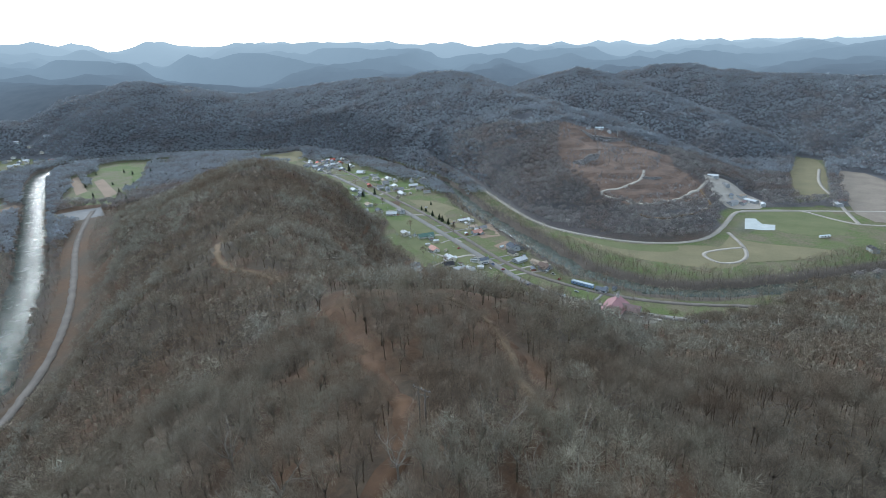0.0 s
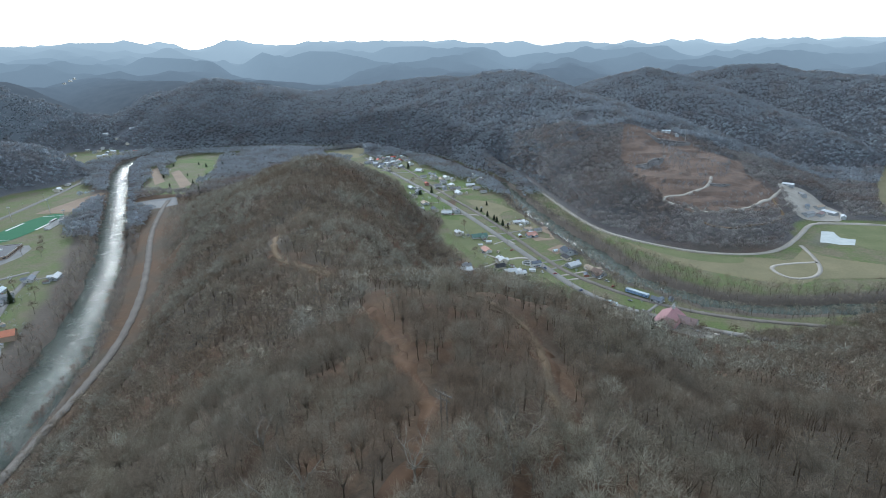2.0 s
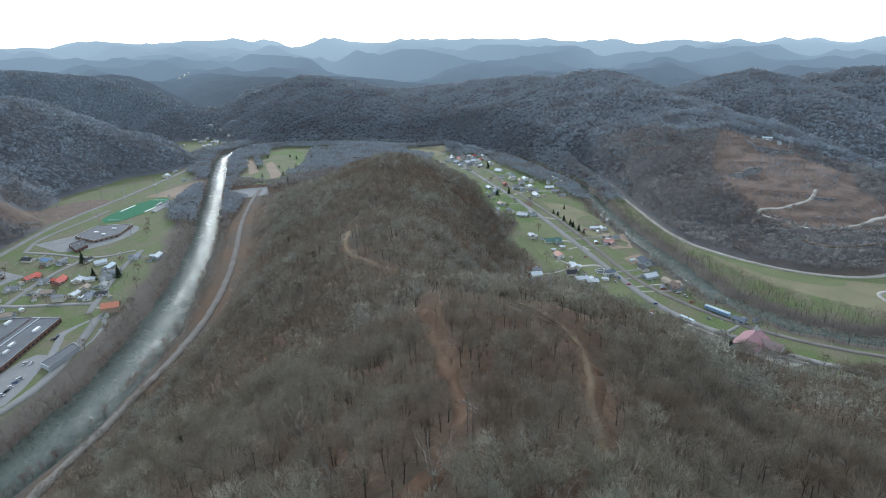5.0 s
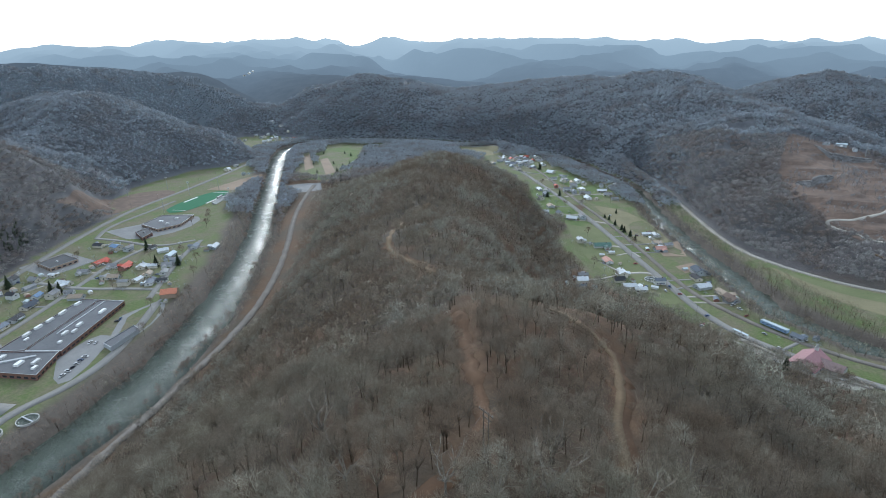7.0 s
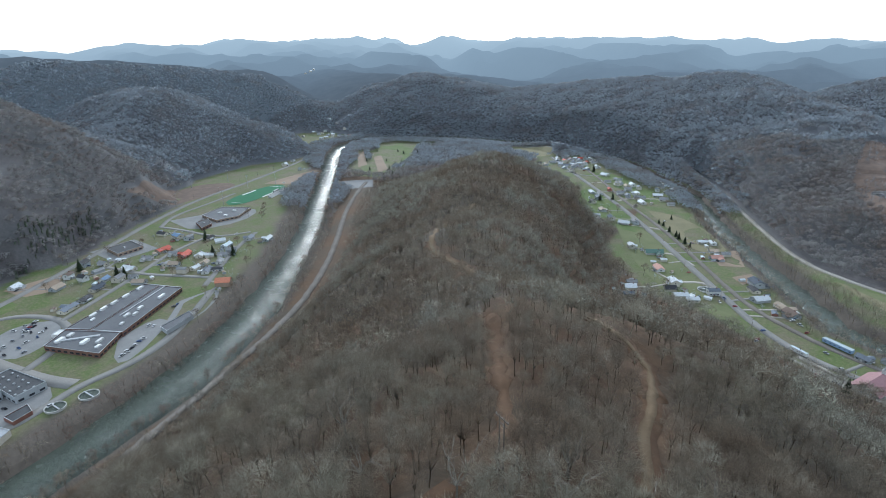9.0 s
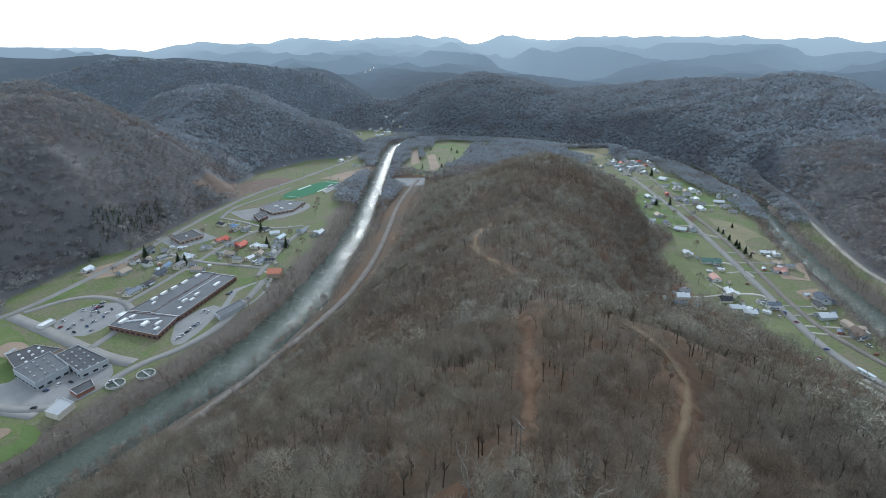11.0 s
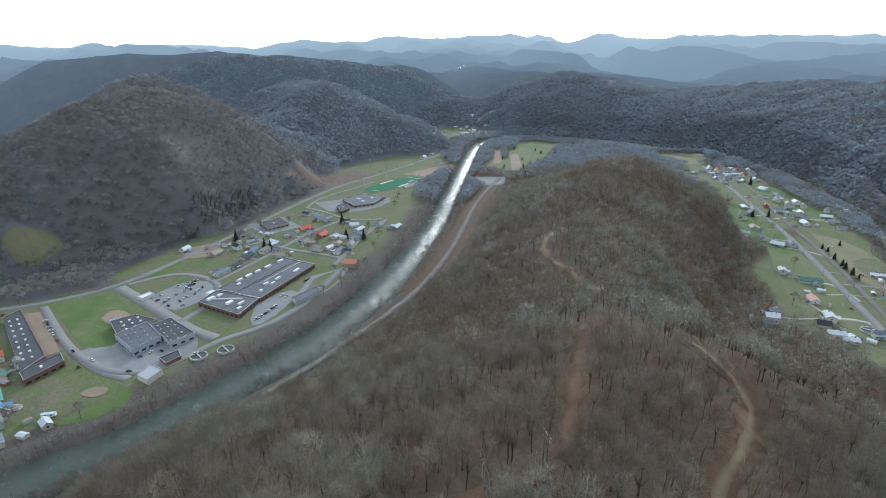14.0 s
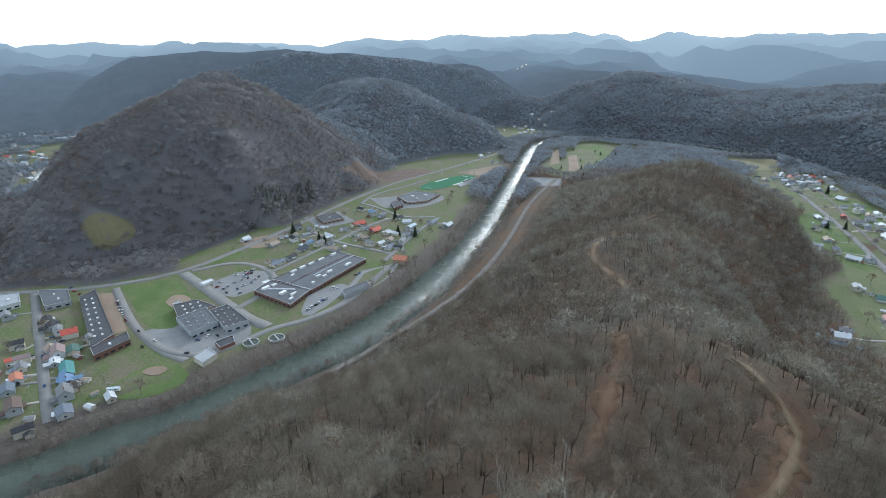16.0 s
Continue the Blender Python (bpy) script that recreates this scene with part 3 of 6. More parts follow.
def plant(name, spots, templates, scales, material, label, category="trees", seed=1, vary=0.22):
    """Many trees as one joined stretch of woodland."""
    r = np.random.default_rng(seed)
    n = len(spots)
    pick = r.integers(0, len(templates), n)
    ang = r.random(n) * 6.283
    sc = scales[0] + (scales[1] - scales[0]) * r.random(n)
    wide = sc * r.uniform(0.85, 1.2, n)
    zs = lie(spots[:, 0], spots[:, 1]) - 0.2
    out, tones, puffs = [], [], []
    tone = np.clip(r.normal(0.5, vary, n), 0, 1)
    for k, t in enumerate(templates):
        i = np.nonzero(pick == k)[0]
        if not len(i):
            continue
        c, s = np.cos(ang[i])[:, None, None], np.sin(ang[i])[:, None, None]
        x, y, z = t[None, :, :, 0], t[None, :, :, 1], t[None, :, :, 2]
        w, h = wide[i][:, None, None], sc[i][:, None, None]
        P = np.stack([(x * c - y * s) * w + spots[i, 0][:, None, None], (x * s + y * c) * w + spots[i, 1][:, None, None],
                      z * h + zs[i][:, None, None]], -1)
        out.append(P.reshape(-1, 3))
        N = P - np.stack([spots[i, 0], spots[i, 1], zs[i] + 7.5 * sc[i]], -1)[:, None, None, :]
        N = N / (np.linalg.norm(N, axis=-1, keepdims=True) + 1e-6) * 0.75 + np.array((0, 0, 0.75))
        puffs.append((N / (np.linalg.norm(N, axis=-1, keepdims=True) + 1e-6)).reshape(-1, 3))
        stem = (np.hypot(t[:, :, 0], t[:, :, 1]).max(1) < 1.2) & (t[:, :, 2].max(1) < 8)
        tones.append((np.repeat(tone[i][:, None], len(t), 1) * np.where(stem, 0.0, 1.0)).repeat(3, 1).ravel())
    V = np.concatenate(out)
    me = quick_mesh(name, V, np.arange(len(V)).reshape(-1, 3), material)
    me.attributes.new("tree_tone", "FLOAT", "POINT").data.foreach_set("value", np.concatenate(tones).astype(np.float32))
    me.attributes.new("crown_normal", "FLOAT_VECTOR", "POINT").data.foreach_set("vector", np.concatenate(puffs).astype(np.float32).ravel())
    return tagged(new(name, me), label, category, kind="stuff")


def scatter(x0, x1, y0, y1, cell, seed, keep):
    r = np.random.default_rng(seed)
    X, Y = np.meshgrid(np.arange(x0, x1, cell), np.arange(y0, y1, cell))
    P = np.stack([X.ravel(), Y.ravel()], 1) + (r.random((X.size, 2)) - 0.5) * cell * 0.95
    return P[keep(P[:, 0], P[:, 1])]


TRACKS = []       # dirt tracks and cut lines kept clear of trees: (line, half-width)
HOMES = []        # spots of houses, kept clear of trees
CLEARINGS = []    # open polygons kept clear of trees


def wooded(x, y, low=2.5):
    ok = ((land(x, y) > low) | flats(x, y)) & (vnoise(x / 38 + 3, y / 38) + 0.25 * vnoise(x / 9, y / 9) > 0.2)
    for line, half in TRACKS:
        ok &= along(x, y, line)[0] > half
    for poly in CLEARINGS:
        ok &= ~inside(x, y, poly)
    if len(HOMES):
        for hx, hy in HOMES:
            ok &= (np.abs(x - hx) > 11) | (np.abs(y - hy) > 11)
    return ok


def seen_side(x, y):
    """Ground in front of the flight."""
    bearing = np.degrees(np.arctan2(50 - x, y - 25))
    return (bearing > -40) & (bearing < 95) & (np.hypot(x - 50, y - 25) > 62)


NEAR = [tree_template(s, 9, 560, 0.085, 16.5, r_, 4, 2.4) for s, r_ in enumerate((4.6, 5.6, 5.0, 6.0, 4.8, 5.4))]
MIDT = [tree_template(20 + s, 6, 88, 0.4, 16, r_, 3, 2.3) for s, r_ in enumerate((4.8, 5.8, 5.2, 6.4, 5.0, 5.4))]
FART = [crown_template(40 + s, 4, 18, 2.2, 15, r_) for s, r_ in enumerate((5.4, 6.2, 5.8, 6.8, 5.6, 6.4))]
FINE = [crown_template(50 + s, 5, 64, 1.15, 15, r_) for s, r_ in enumerate((5.2, 6.0, 5.6, 6.6))]
LOWT = [tree_template(60 + s, 4, 40, 0.4, 16, r_, 3, 2.4) for s, r_ in enumerate((4.6, 5.8, 5.0, 6.2))]

# ---- ground cover, lanes and lots ----
TRACK_RIDGE = [(-199, 500), (-196, 468), (-199, 445), (-182, 398), (-160, 356), (-146, 338), (-127, 327), (-104, 313), (-92, 299)]
TRACK_NEAR = [(-2, 232), (14, 224), (24, 219), (31, 211), (34, 198), (36, 184), (38, 165), (44, 140)]
CUT_LINE = [(-42, 224), (-29, 205), (-16, 182), (-5, 163), (4, 148), (8, 128), (6, 106), (0, 80)]
MINE_A = [(279, 906), (268, 870), (244, 849), (210, 844), (197, 837), (206, 824), (229, 816), (241, 797), (273, 798), (306, 814), (336, 846), (355, 865), (385, 911), (388, 930)]
MINE_B = [(355, 865), (354, 835), (358, 820), (323, 770), (284, 746), (254, 745), (238, 768)]
SPOIL = [(174, 1160), (264, 1190), (290, 1094), (360, 1060), (339, 927), (369, 879), (343, 816), (243, 787), (195, 833), (157, 935), (153, 1030)]
SITE = [(385, 950), (426, 934), (455, 892), (441, 825), (391, 822), (368, 840)]
YARD = [(336, 700), (350, 673), (400, 656), (440, 640), (391, 615), (324, 606), (281, 598), (270, 633), (305, 652)]
LOOP_E = [(338, 712), (337, 673), (329, 632), (312, 607), (287, 600), (277, 619), (279, 637), (307, 649), (333, 655)]
EAST_BARE = [(690, 1090), (730, 1050), (680, 880), (590, 740), (530, 760), (590, 904)]
W_CLEAR = [(-676, 62), (-690, 82), (-700, 118), (-684, 122), (-668, 104), (-655, 76)]
HOLLOW = [(-815, 470), (-870, 544), (-930, 650), (-890, 714), (-840, 700), (-815, 560)]
M_LITTER = mottled("orange_leaf_litter", (0.07, 0.04, 0.024), (0.165, 0.098, 0.055), 0.12, 0.5)
ribbon("track", TRACK_RIDGE, 4.6, M_DIRT, 0.4, "pale dirt track along the ridge crest", "track", edge=1.5)
ribbon("verge", TRACK_NEAR, 7.5, M_LITTER, 0.2, "orange leaf litter beside the hill track", "track", edge=4)
ribbon("verge", TRACK_RIDGE[4:], 9, M_LITTER, 0.12, "orange leaf litter beside the crest track", "track", edge=4)
ribbon("track", TRACK_NEAR, 3.0, M_DIRT, 0.45, "orange dirt track winding up the near hill", "track", edge=1.5)
ribbon("track", CUT_LINE, 5.5, M_LITTER, 0.25, "leaf-strewn power line cut down the ridge", "track", edge=3)
patch("spoil_slope", SPOIL, M_SPOIL, 0.3, "reddish brown stripped quarry slope", "quarry", soft=1)
patch("spoil_slope", SITE, M_GRAVEL, 0.4, "pale gravel quarry yard", "quarry", soft=1)
patch("spoil_slope", EAST_BARE, mottled("graded_soil", (0.15, 0.125, 0.1), (0.3, 0.26, 0.21), 0.03, 0.4), 0.3, "bare graded soil in the side valley", "quarry", soft=1)
patch("yard", YARD, M_STRAW, 0.3, "worn straw-coloured yard below the quarry", "yard", soft=1)
ribbon("track", MINE_A, 4.5, M_GRAVEL, 0.6, "pale switchback track up the quarry", "track", edge=0.8)
ribbon("track", MINE_B, 4.0, M_DIRT, 0.6, "faint dirt bench road on the quarry hill", "track", edge=1)
ribbon("track", LOOP_E, 4.5, M_GRAVEL, 0.45, "gravel loop in the river meadow", "track")
ribbon("track", [(398, 815), (480, 818), (494, 779), (515, 742), (560, 735), (640, 740)], 5, M_GRAVEL, 0.5, "gravel lane past the pasture", "track")
ribbon("track", [(662, 1100), (596, 983), (567, 886), (535, 797), (518, 742)], 5, M_GRAVEL, 0.6, "gravel lane up the side valley", "track")
patch("clearing", W_CLEAR, mottled("dull_hill_grass", (0.1, 0.095, 0.05), (0.19, 0.165, 0.09), 0.05, 0.5), 0.4, "small straw-coloured clearing on the hill", "field", soft=2)
patch("clearing", HOLLOW, M_SPOIL, 0.3, "bare brown hollow cut into the hill foot", "field", soft=2)

STREETS = [
    [(-602, 8), (-528, 9), (-449, 10), (-369, 11), (-332, 12)],
    [(-559, 78), (-469, 79), (-430, 83), (-387, 91), (-359, 105)],
    [(-562, 146), (-492, 157), (-436, 164), (-402, 170), (-377, 179)],
    [(-430, 83), (-379, 96), (-357, 122), (-363, 153), (-371, 181), (-368, 212), (-377, 251), (-404, 298), (-441, 348)],
    [(-432, 168), (-445, 192), (-464, 218), (-507, 230), (-548, 216), (-564, 194), (-562, 156)],
    [(-504, 228), (-539, 299), (-569, 353), (-596, 403), (-611, 466)],
    [(-613, 327), (-552, 336), (-510, 356), (-472, 371)],
    [(-458, 351), (-493, 397), (-534, 451), (-568, 514)],
    [(-714, 458), (-672, 466), (-598, 468), (-575, 510)],
    [(-714, 458), (-754, 502), (-774, 587), (-796, 655)],
]
STREETS_E = [
    [(-97, 809), (-77, 809), (-55, 802)],
    [(-53, 704), (-34, 712), (-8, 680)],
    [(-17, 618), (11, 635), (28, 610)],
    [(-333, 1141), (-264, 1103), (-239, 1164)],
    [(-164, 938), (-155, 962), (-114, 980)],
    [(96, 506), (130, 482), (150, 470), (182, 463)],
]
for k, s in enumerate(STREETS):
    ribbon("street", s, 13 if k == 2 else 6.5 if k > 4 else 8, M_ASPHALT, 0.3 + 0.01 * k, "grey town street with worn asphalt", "street")
for k, s in enumerate(STREETS_E):
    ribbon("street", s, 5.5, M_GRAVEL if k != 3 else M_ASPHALT, 0.32 + 0.01 * k, "short pale lane between the houses", "street")

COVERS = [
    ([(-514, 165), (-531, 204), (-508, 228), (-477, 215), (-460, 188), (-461, 168), (-494, 162)], M_LOT, "school parking lot of faded asphalt"),
    ([(-421, 237), (-431, 277), (-412, 283), (-374, 225), (-380, 210)], M_LOT, "faded asphalt staff parking"),
    ([(-446, 313), (-443, 361), (-409, 329), (-387, 268), (-402, 266)], M_LOT, "cracked asphalt court by the river"),
    ([(-435, 79), (-434, 107), (-437, 132), (-404, 173), (-363, 159), (-357, 122), (-376, 91), (-422, 80)], M_LOT, "asphalt yard round the school buildings"),
    ([(-560, 84), (-552, 129), (-531, 141), (-465, 136), (-450, 115), (-422, 114), (-435, 90), (-472, 87), (-520, 86)], M_LAWN, "green baseball outfield"),
    ([(-351, 46), (-370, 74), (-368, 90), (-341, 105), (-324, 94), (-323, 70), (-335, 50)], M_LAWN, "worn grass ball field above the river"),
    ([(-555, 60), (-548, 74), (-445, 74), (-444, 63)], M_TILLED, "bare brown strip beside the long building"),
    ([(-893, 600), (-869, 639), (-838, 635), (-804, 570), (-838, 560)], M_LUSH, "grass practice field"),
    ([(-905, 640), (-935, 685), (-878, 724), (-812, 672), (-806, 612), (-840, 605)], M_LUSH, "green ball field in the hollow"),
    ([(-574, 131), (-566, 149), (-609, 221), (-575, 223), (-568, 181)], M_LAWN, "roadside lawn"),
    ([(-735, 485), (-700, 590), (-660, 600), (-630, 540), (-650, 470)], M_LOT, "asphalt round the stadium school"),
    ([(-690, 345), (-692, 405), (-625, 400), (-622, 342)], M_LOT, "dark asphalt lot beside the highway"),
    ([(-640, 230), (-600, 235), (-588, 262), (-640, 290)], M_TILLED, "bare dirt lot by the highway"),
    ([(-758, 760), (-800, 900), (-830, 900), (-815, 740)], M_TILLED, "bare brown field beside the river"),
    ([(-709, 827), (-644, 874), (-600, 822), (-632, 784)], M_LOT, "grey lot at the golf course"),
    ([(-883, 1106), (-891, 1142), (-758, 994), (-758, 963)], M_TILLED, "tan fairway strip"),
    ([(-812, 1085), (-811, 1114), (-681, 974), (-681, 939)], M_TILLED, "tan fairway strip between trees"),
    ([(-566, 1369), (-464, 1398), (-423, 1312), (-451, 1270), (-528, 1306)], M_STRAW, "straw-coloured field behind the ridge"),
    ([(-126, 788), (-90, 806), (-16, 672), (5, 627), (26, 590), (-12, 570), (-32, 604), (-74, 665)], M_LUSH, "green pasture along the highway"),
    ([(-248, 900), (-238, 1040), (-168, 925), (-90, 800), (-100, 770), (-165, 815)], M_LAWN, "house lawns at the foot of the ridge"),
    ([(-107, 900), (-62, 892), (-4, 824), (26, 741), (-7, 725), (-58, 808)], M_STRAW, "pale cemetery grass"),
    ([(13, 563), (34, 585), (50, 561), (42, 540), (23, 547)], M_LUSH, "bright green roadside lawn"),
    ([(-284, 1127), (-242, 1176), (-122, 1023), (-83, 970), (-130, 950), (-190, 1040)], M_LAWN, "village lawns beyond the railway"),
    ([(6, 723), (30, 769), (44, 705), (19, 694)], M_TILLED, "bare dirt yard"),
    ([(34, 664), (51, 685), (63, 670), (46, 646)], M_TILLED, "bare dirt yard beside sheds"),
    ([(87, 502), (132, 479), (147, 472), (180, 475), (180, 459), (153, 446), (140, 450), (113, 475)], M_GRAVEL, "pale gravel church parking lot"),
]
for k, (poly, m, label) in enumerate(COVERS):
    patch("patch_of_ground", poly, m, 0.12 + 0.006 * k, label, "ground cover", soft=1 if len(poly) > 4 else 0)
patch("infield", [(-490, 114), (-503, 123), (-499, 133), (-480, 138), (-457, 129), (-470, 116)], M_TILLED, 0.3, "reddish dirt infield", "ball field", soft=2)
patch("infield", [(-362, 73), (-366, 79), (-361, 89), (-352, 91), (-348, 82), (-355, 75)], M_TILLED, 0.32, "worn dirt infield", "ball field", soft=2)
OVAL = [(-735, 594), (-762, 606), (-788, 690), (-786, 742), (-765, 748), (-748, 735), (-722, 650), (-718, 606)]
patch("football_field", OVAL, M_TURF, 0.4, "dark green oval turf football field", "sports field", soft=2)
for a, b, w in (((-771, 652), (-781, 690), 3.5), ((-728, 662), (-738, 698), 3.5), ((-745, 608), (-721, 614), 1), ((-784, 728), (-752, 738), 1)):
    ribbon("field_line", [a, b], w, M_LINE, 0.55, "white sideline strip painted on turf", "field marking")

TRACKS += [(TRACK_RIDGE, 5), (TRACK_NEAR, 5.5), (CUT_LINE, 4.2), (MINE_A, 4), (MINE_B, 4), (ROAD_Q, 7), (HWY_W, 9), (RAIL_W[6:], 15), (RAIL_W[:7], 8), (HWY_E, 10), (RAIL_E, 6)]
CLEARINGS += [MEADOW, PASTURE, W_CLEAR, HOLLOW, SPOIL, SITE, EAST_BARE, YARD] + [p for p, m, s in COVERS]

# ---- things: helpers ----
def part(name, bm, material, parent, label="", m=None):
    """Links a bmesh as one mesh under a thing or a part."""
    me = bpy.data.meshes.new(name)
    bm.to_mesh(me)
    bm.free()
    me.materials.append(material)
    ob = new(name, me)
    ob.parent = parent
    if m is not None:
        ob.matrix_basis = m
    return tagged(ob, label) if label else ob


def thing(name, x, y, turn, label, category, group="", z=None):
    ob = new(name)
    ob.empty_display_size = 2
    ob.matrix_basis = pose(x, y, float(lie(x, y)) if z is None else z, 0, 0, turn)
    return tagged(ob, label, category, group)


def block(bm, x0, x1, y0, y1, z0, z1, inset=0.0):
    lo = [(x0, y0), (x1, y0), (x1, y1), (x0, y1)]
    hi = [(x0 + inset, y0 + inset), (x1 - inset, y0 + inset), (x1 - inset, y1 - inset), (x0 + inset, y1 - inset)]
    a = [bm.verts.new((x, y, z0)) for x, y in lo]
    b = [bm.verts.new((x, y, z1)) for x, y in hi]
    bm.faces.new(a[::-1])
    bm.faces.new(b)
    for k in range(4):
        bm.faces.new((a[k], a[(k + 1) % 4], b[(k + 1) % 4], b[k]))
    return bm


def solid(x0, x1, y0, y1, z0, z1, inset=0.0):
    return block(bmesh.new(), x0, x1, y0, y1, z0, z1, inset)


def tube(bm, p, q, r0, r1, n=8):
    p, q = Vector(p), Vector(q)
    turn = (q - p).to_track_quat("Z", "Y").to_matrix()
    rings = [[bm.verts.new(c + turn @ Vector((math.cos(6.2832 * k / n) * r, math.sin(6.2832 * k / n) * r, 0))) for k in range(n)] for c, r in ((p, r0), (q, r1))]
    for k in range(n):
        bm.faces.new((rings[0][k], rings[0][(k + 1) % n], rings[1][(k + 1) % n], rings[1][k]))
    bm.faces.new(rings[0][::-1])
    bm.faces.new(rings[1])
    return bm


def gable_roof(L, W, z, rise, over=0.5, thick=0.25):
    bm = bmesh.new()
    x, y = L / 2 + over, W / 2 + over
    drop = rise * over / (W / 2)
    prof = [(-y, z - drop), (0, z + rise), (y, z - drop), (y, z - drop + thick), (0, z + rise + thick), (-y, z - drop + thick)]
    a = [bm.verts.new((-x, v, w)) for v, w in prof]
    b = [bm.verts.new((x, v, w)) for v, w in prof]
    n = len(prof)
    for k in range(n):
        bm.faces.new((a[k], a[(k + 1) % n], b[(k + 1) % n], b[k]))
    for q in ((a, 0, 1, 4, 5), (a, 1, 2, 3, 4), (b, 5, 4, 1, 0), (b, 4, 3, 2, 1)):
        bm.faces.new([q[0][k] for k in q[1:]])
    bmesh.ops.recalc_face_normals(bm, faces=bm.faces[:])
    return bm


def gable_walls(L, W, z, rise):
    bm = bmesh.new()
    prof = [(-W / 2, -1.0), (W / 2, -1.0), (W / 2, z), (0, z + rise), (-W / 2, z)]
    a = [bm.verts.new((-L / 2, v, w)) for v, w in prof]
    b = [bm.verts.new((L / 2, v, w)) for v, w in prof]
    for k in range(5):
        bm.faces.new((a[k], a[(k + 1) % 5], b[(k + 1) % 5], b[k]))
    bm.faces.new(a[::-1])
    bm.faces.new(b)
    bmesh.ops.recalc_face_normals(bm, faces=bm.faces[:])
    return bm


ROOFS = {c: painted(f"{c}_roof", v, 0.75, 0, 0.3, 0.8) for c, v in {
    "grey": (0.23, 0.23, 0.23), "white": (0.58, 0.6, 0.61), "black": (0.045, 0.046, 0.05), "red": (0.48, 0.11, 0.075), "tan": (0.36, 0.29, 0.22),
    "brown": (0.14, 0.1, 0.08), "mauve": (0.26, 0.19, 0.18), "green": (0.1, 0.17, 0.14), "teal": (0.09, 0.23, 0.22), "blue": (0.16, 0.24, 0.36),
    "slate": (0.15, 0.17, 0.2), "orange": (0.5, 0.2, 0.12), "navy": (0.06, 0.075, 0.1), "pale": (0.5, 0.57, 0.6), "pink": (0.45, 0.25, 0.2)}.items()}
WALLS = [painted(n, c, 0.7, 0, 0.12, 0.6) for n, c in (("white_siding", (0.6, 0.6, 0.58)), ("cream_siding", (0.58, 0.54, 0.45)), ("grey_siding", (0.38, 0.4, 0.41)),
                                                      ("red_brick", (0.26, 0.13, 0.1)), ("tan_brick", (0.36, 0.27, 0.2)), ("blue_siding", (0.3, 0.38, 0.45)))]
M_GLASS, _n, _l, _b = shade("window_glass", 0.15, 0, 0.5)
_b.inputs["Base Color"].default_value = (0.03, 0.035, 0.045, 1)
M_TRIM = painted("white_trim", (0.75, 0.75, 0.73), 0.6)
M_BRICK = mottled("red_school_brick", (0.13, 0.068, 0.052), (0.23, 0.13, 0.1), 0.1, 1.5)
M_TAR = mottled("grey_roof_membrane", (0.075, 0.077, 0.083), (0.145, 0.148, 0.155), 0.05, 0.5, 0.8)
M_TAR_PALE = mottled("pale_roof_membrane", (0.27, 0.28, 0.29), (0.4, 0.41, 0.42), 0.05, 0.5, 0.8)
M_TAR_DARK = mottled("dark_roof_membrane", (0.04, 0.041, 0.045), (0.095, 0.097, 0.1), 0.05, 0.5, 0.8)
M_STEEL = painted("galvanised_steel", (0.5, 0.51, 0.52), 0.45, 0.6)
M_POLE = mottled("weathered_pole_wood", (0.08, 0.066, 0.052), (0.19, 0.16, 0.13), 0.5, 4)
M_TYRE = painted("tyre_rubber", (0.02, 0.02, 0.02), 0.9)
M_BARK = mottled("grey_bark", (0.14, 0.125, 0.105), (0.3, 0.27, 0.23), 0.3, 3)
M_NEEDLE = twig_material("spruce_needles", ((0.025, 0.048, 0.022), (0.04, 0.07, 0.032), (0.065, 0.1, 0.046)), False)
M_CONC = mottled("pale_concrete", (0.38, 0.37, 0.35), (0.55, 0.54, 0.51), 0.1, 1.0)

ALL_LANES = STREETS + STREETS_E + [HWY_W, HWY_E, RAIL_E]


def lane_turn(x, y):
    """The bearing of the nearest lane."""
    best = (1e9, 0)
    for line in ALL_LANES:
        for p, q in zip(line[:-1], line[1:]):
            u = max(0, min(1, ((x - p[0]) * (q[0] - p[0]) + (y - p[1]) * (q[1] - p[1])) / ((q[0] - p[0]) ** 2 + (q[1] - p[1]) ** 2)))
            d = math.hypot(x - p[0] - u * (q[0] - p[0]), y - p[1] - u * (q[1] - p[1]))
            best = min(best, (d, math.degrees(math.atan2(q[1] - p[1], q[0] - p[0]))))
    return best[1]


SAY = {"pale": "pale blue", "navy": "dark navy", "slate": "slate grey", "mauve": "faded mauve"}


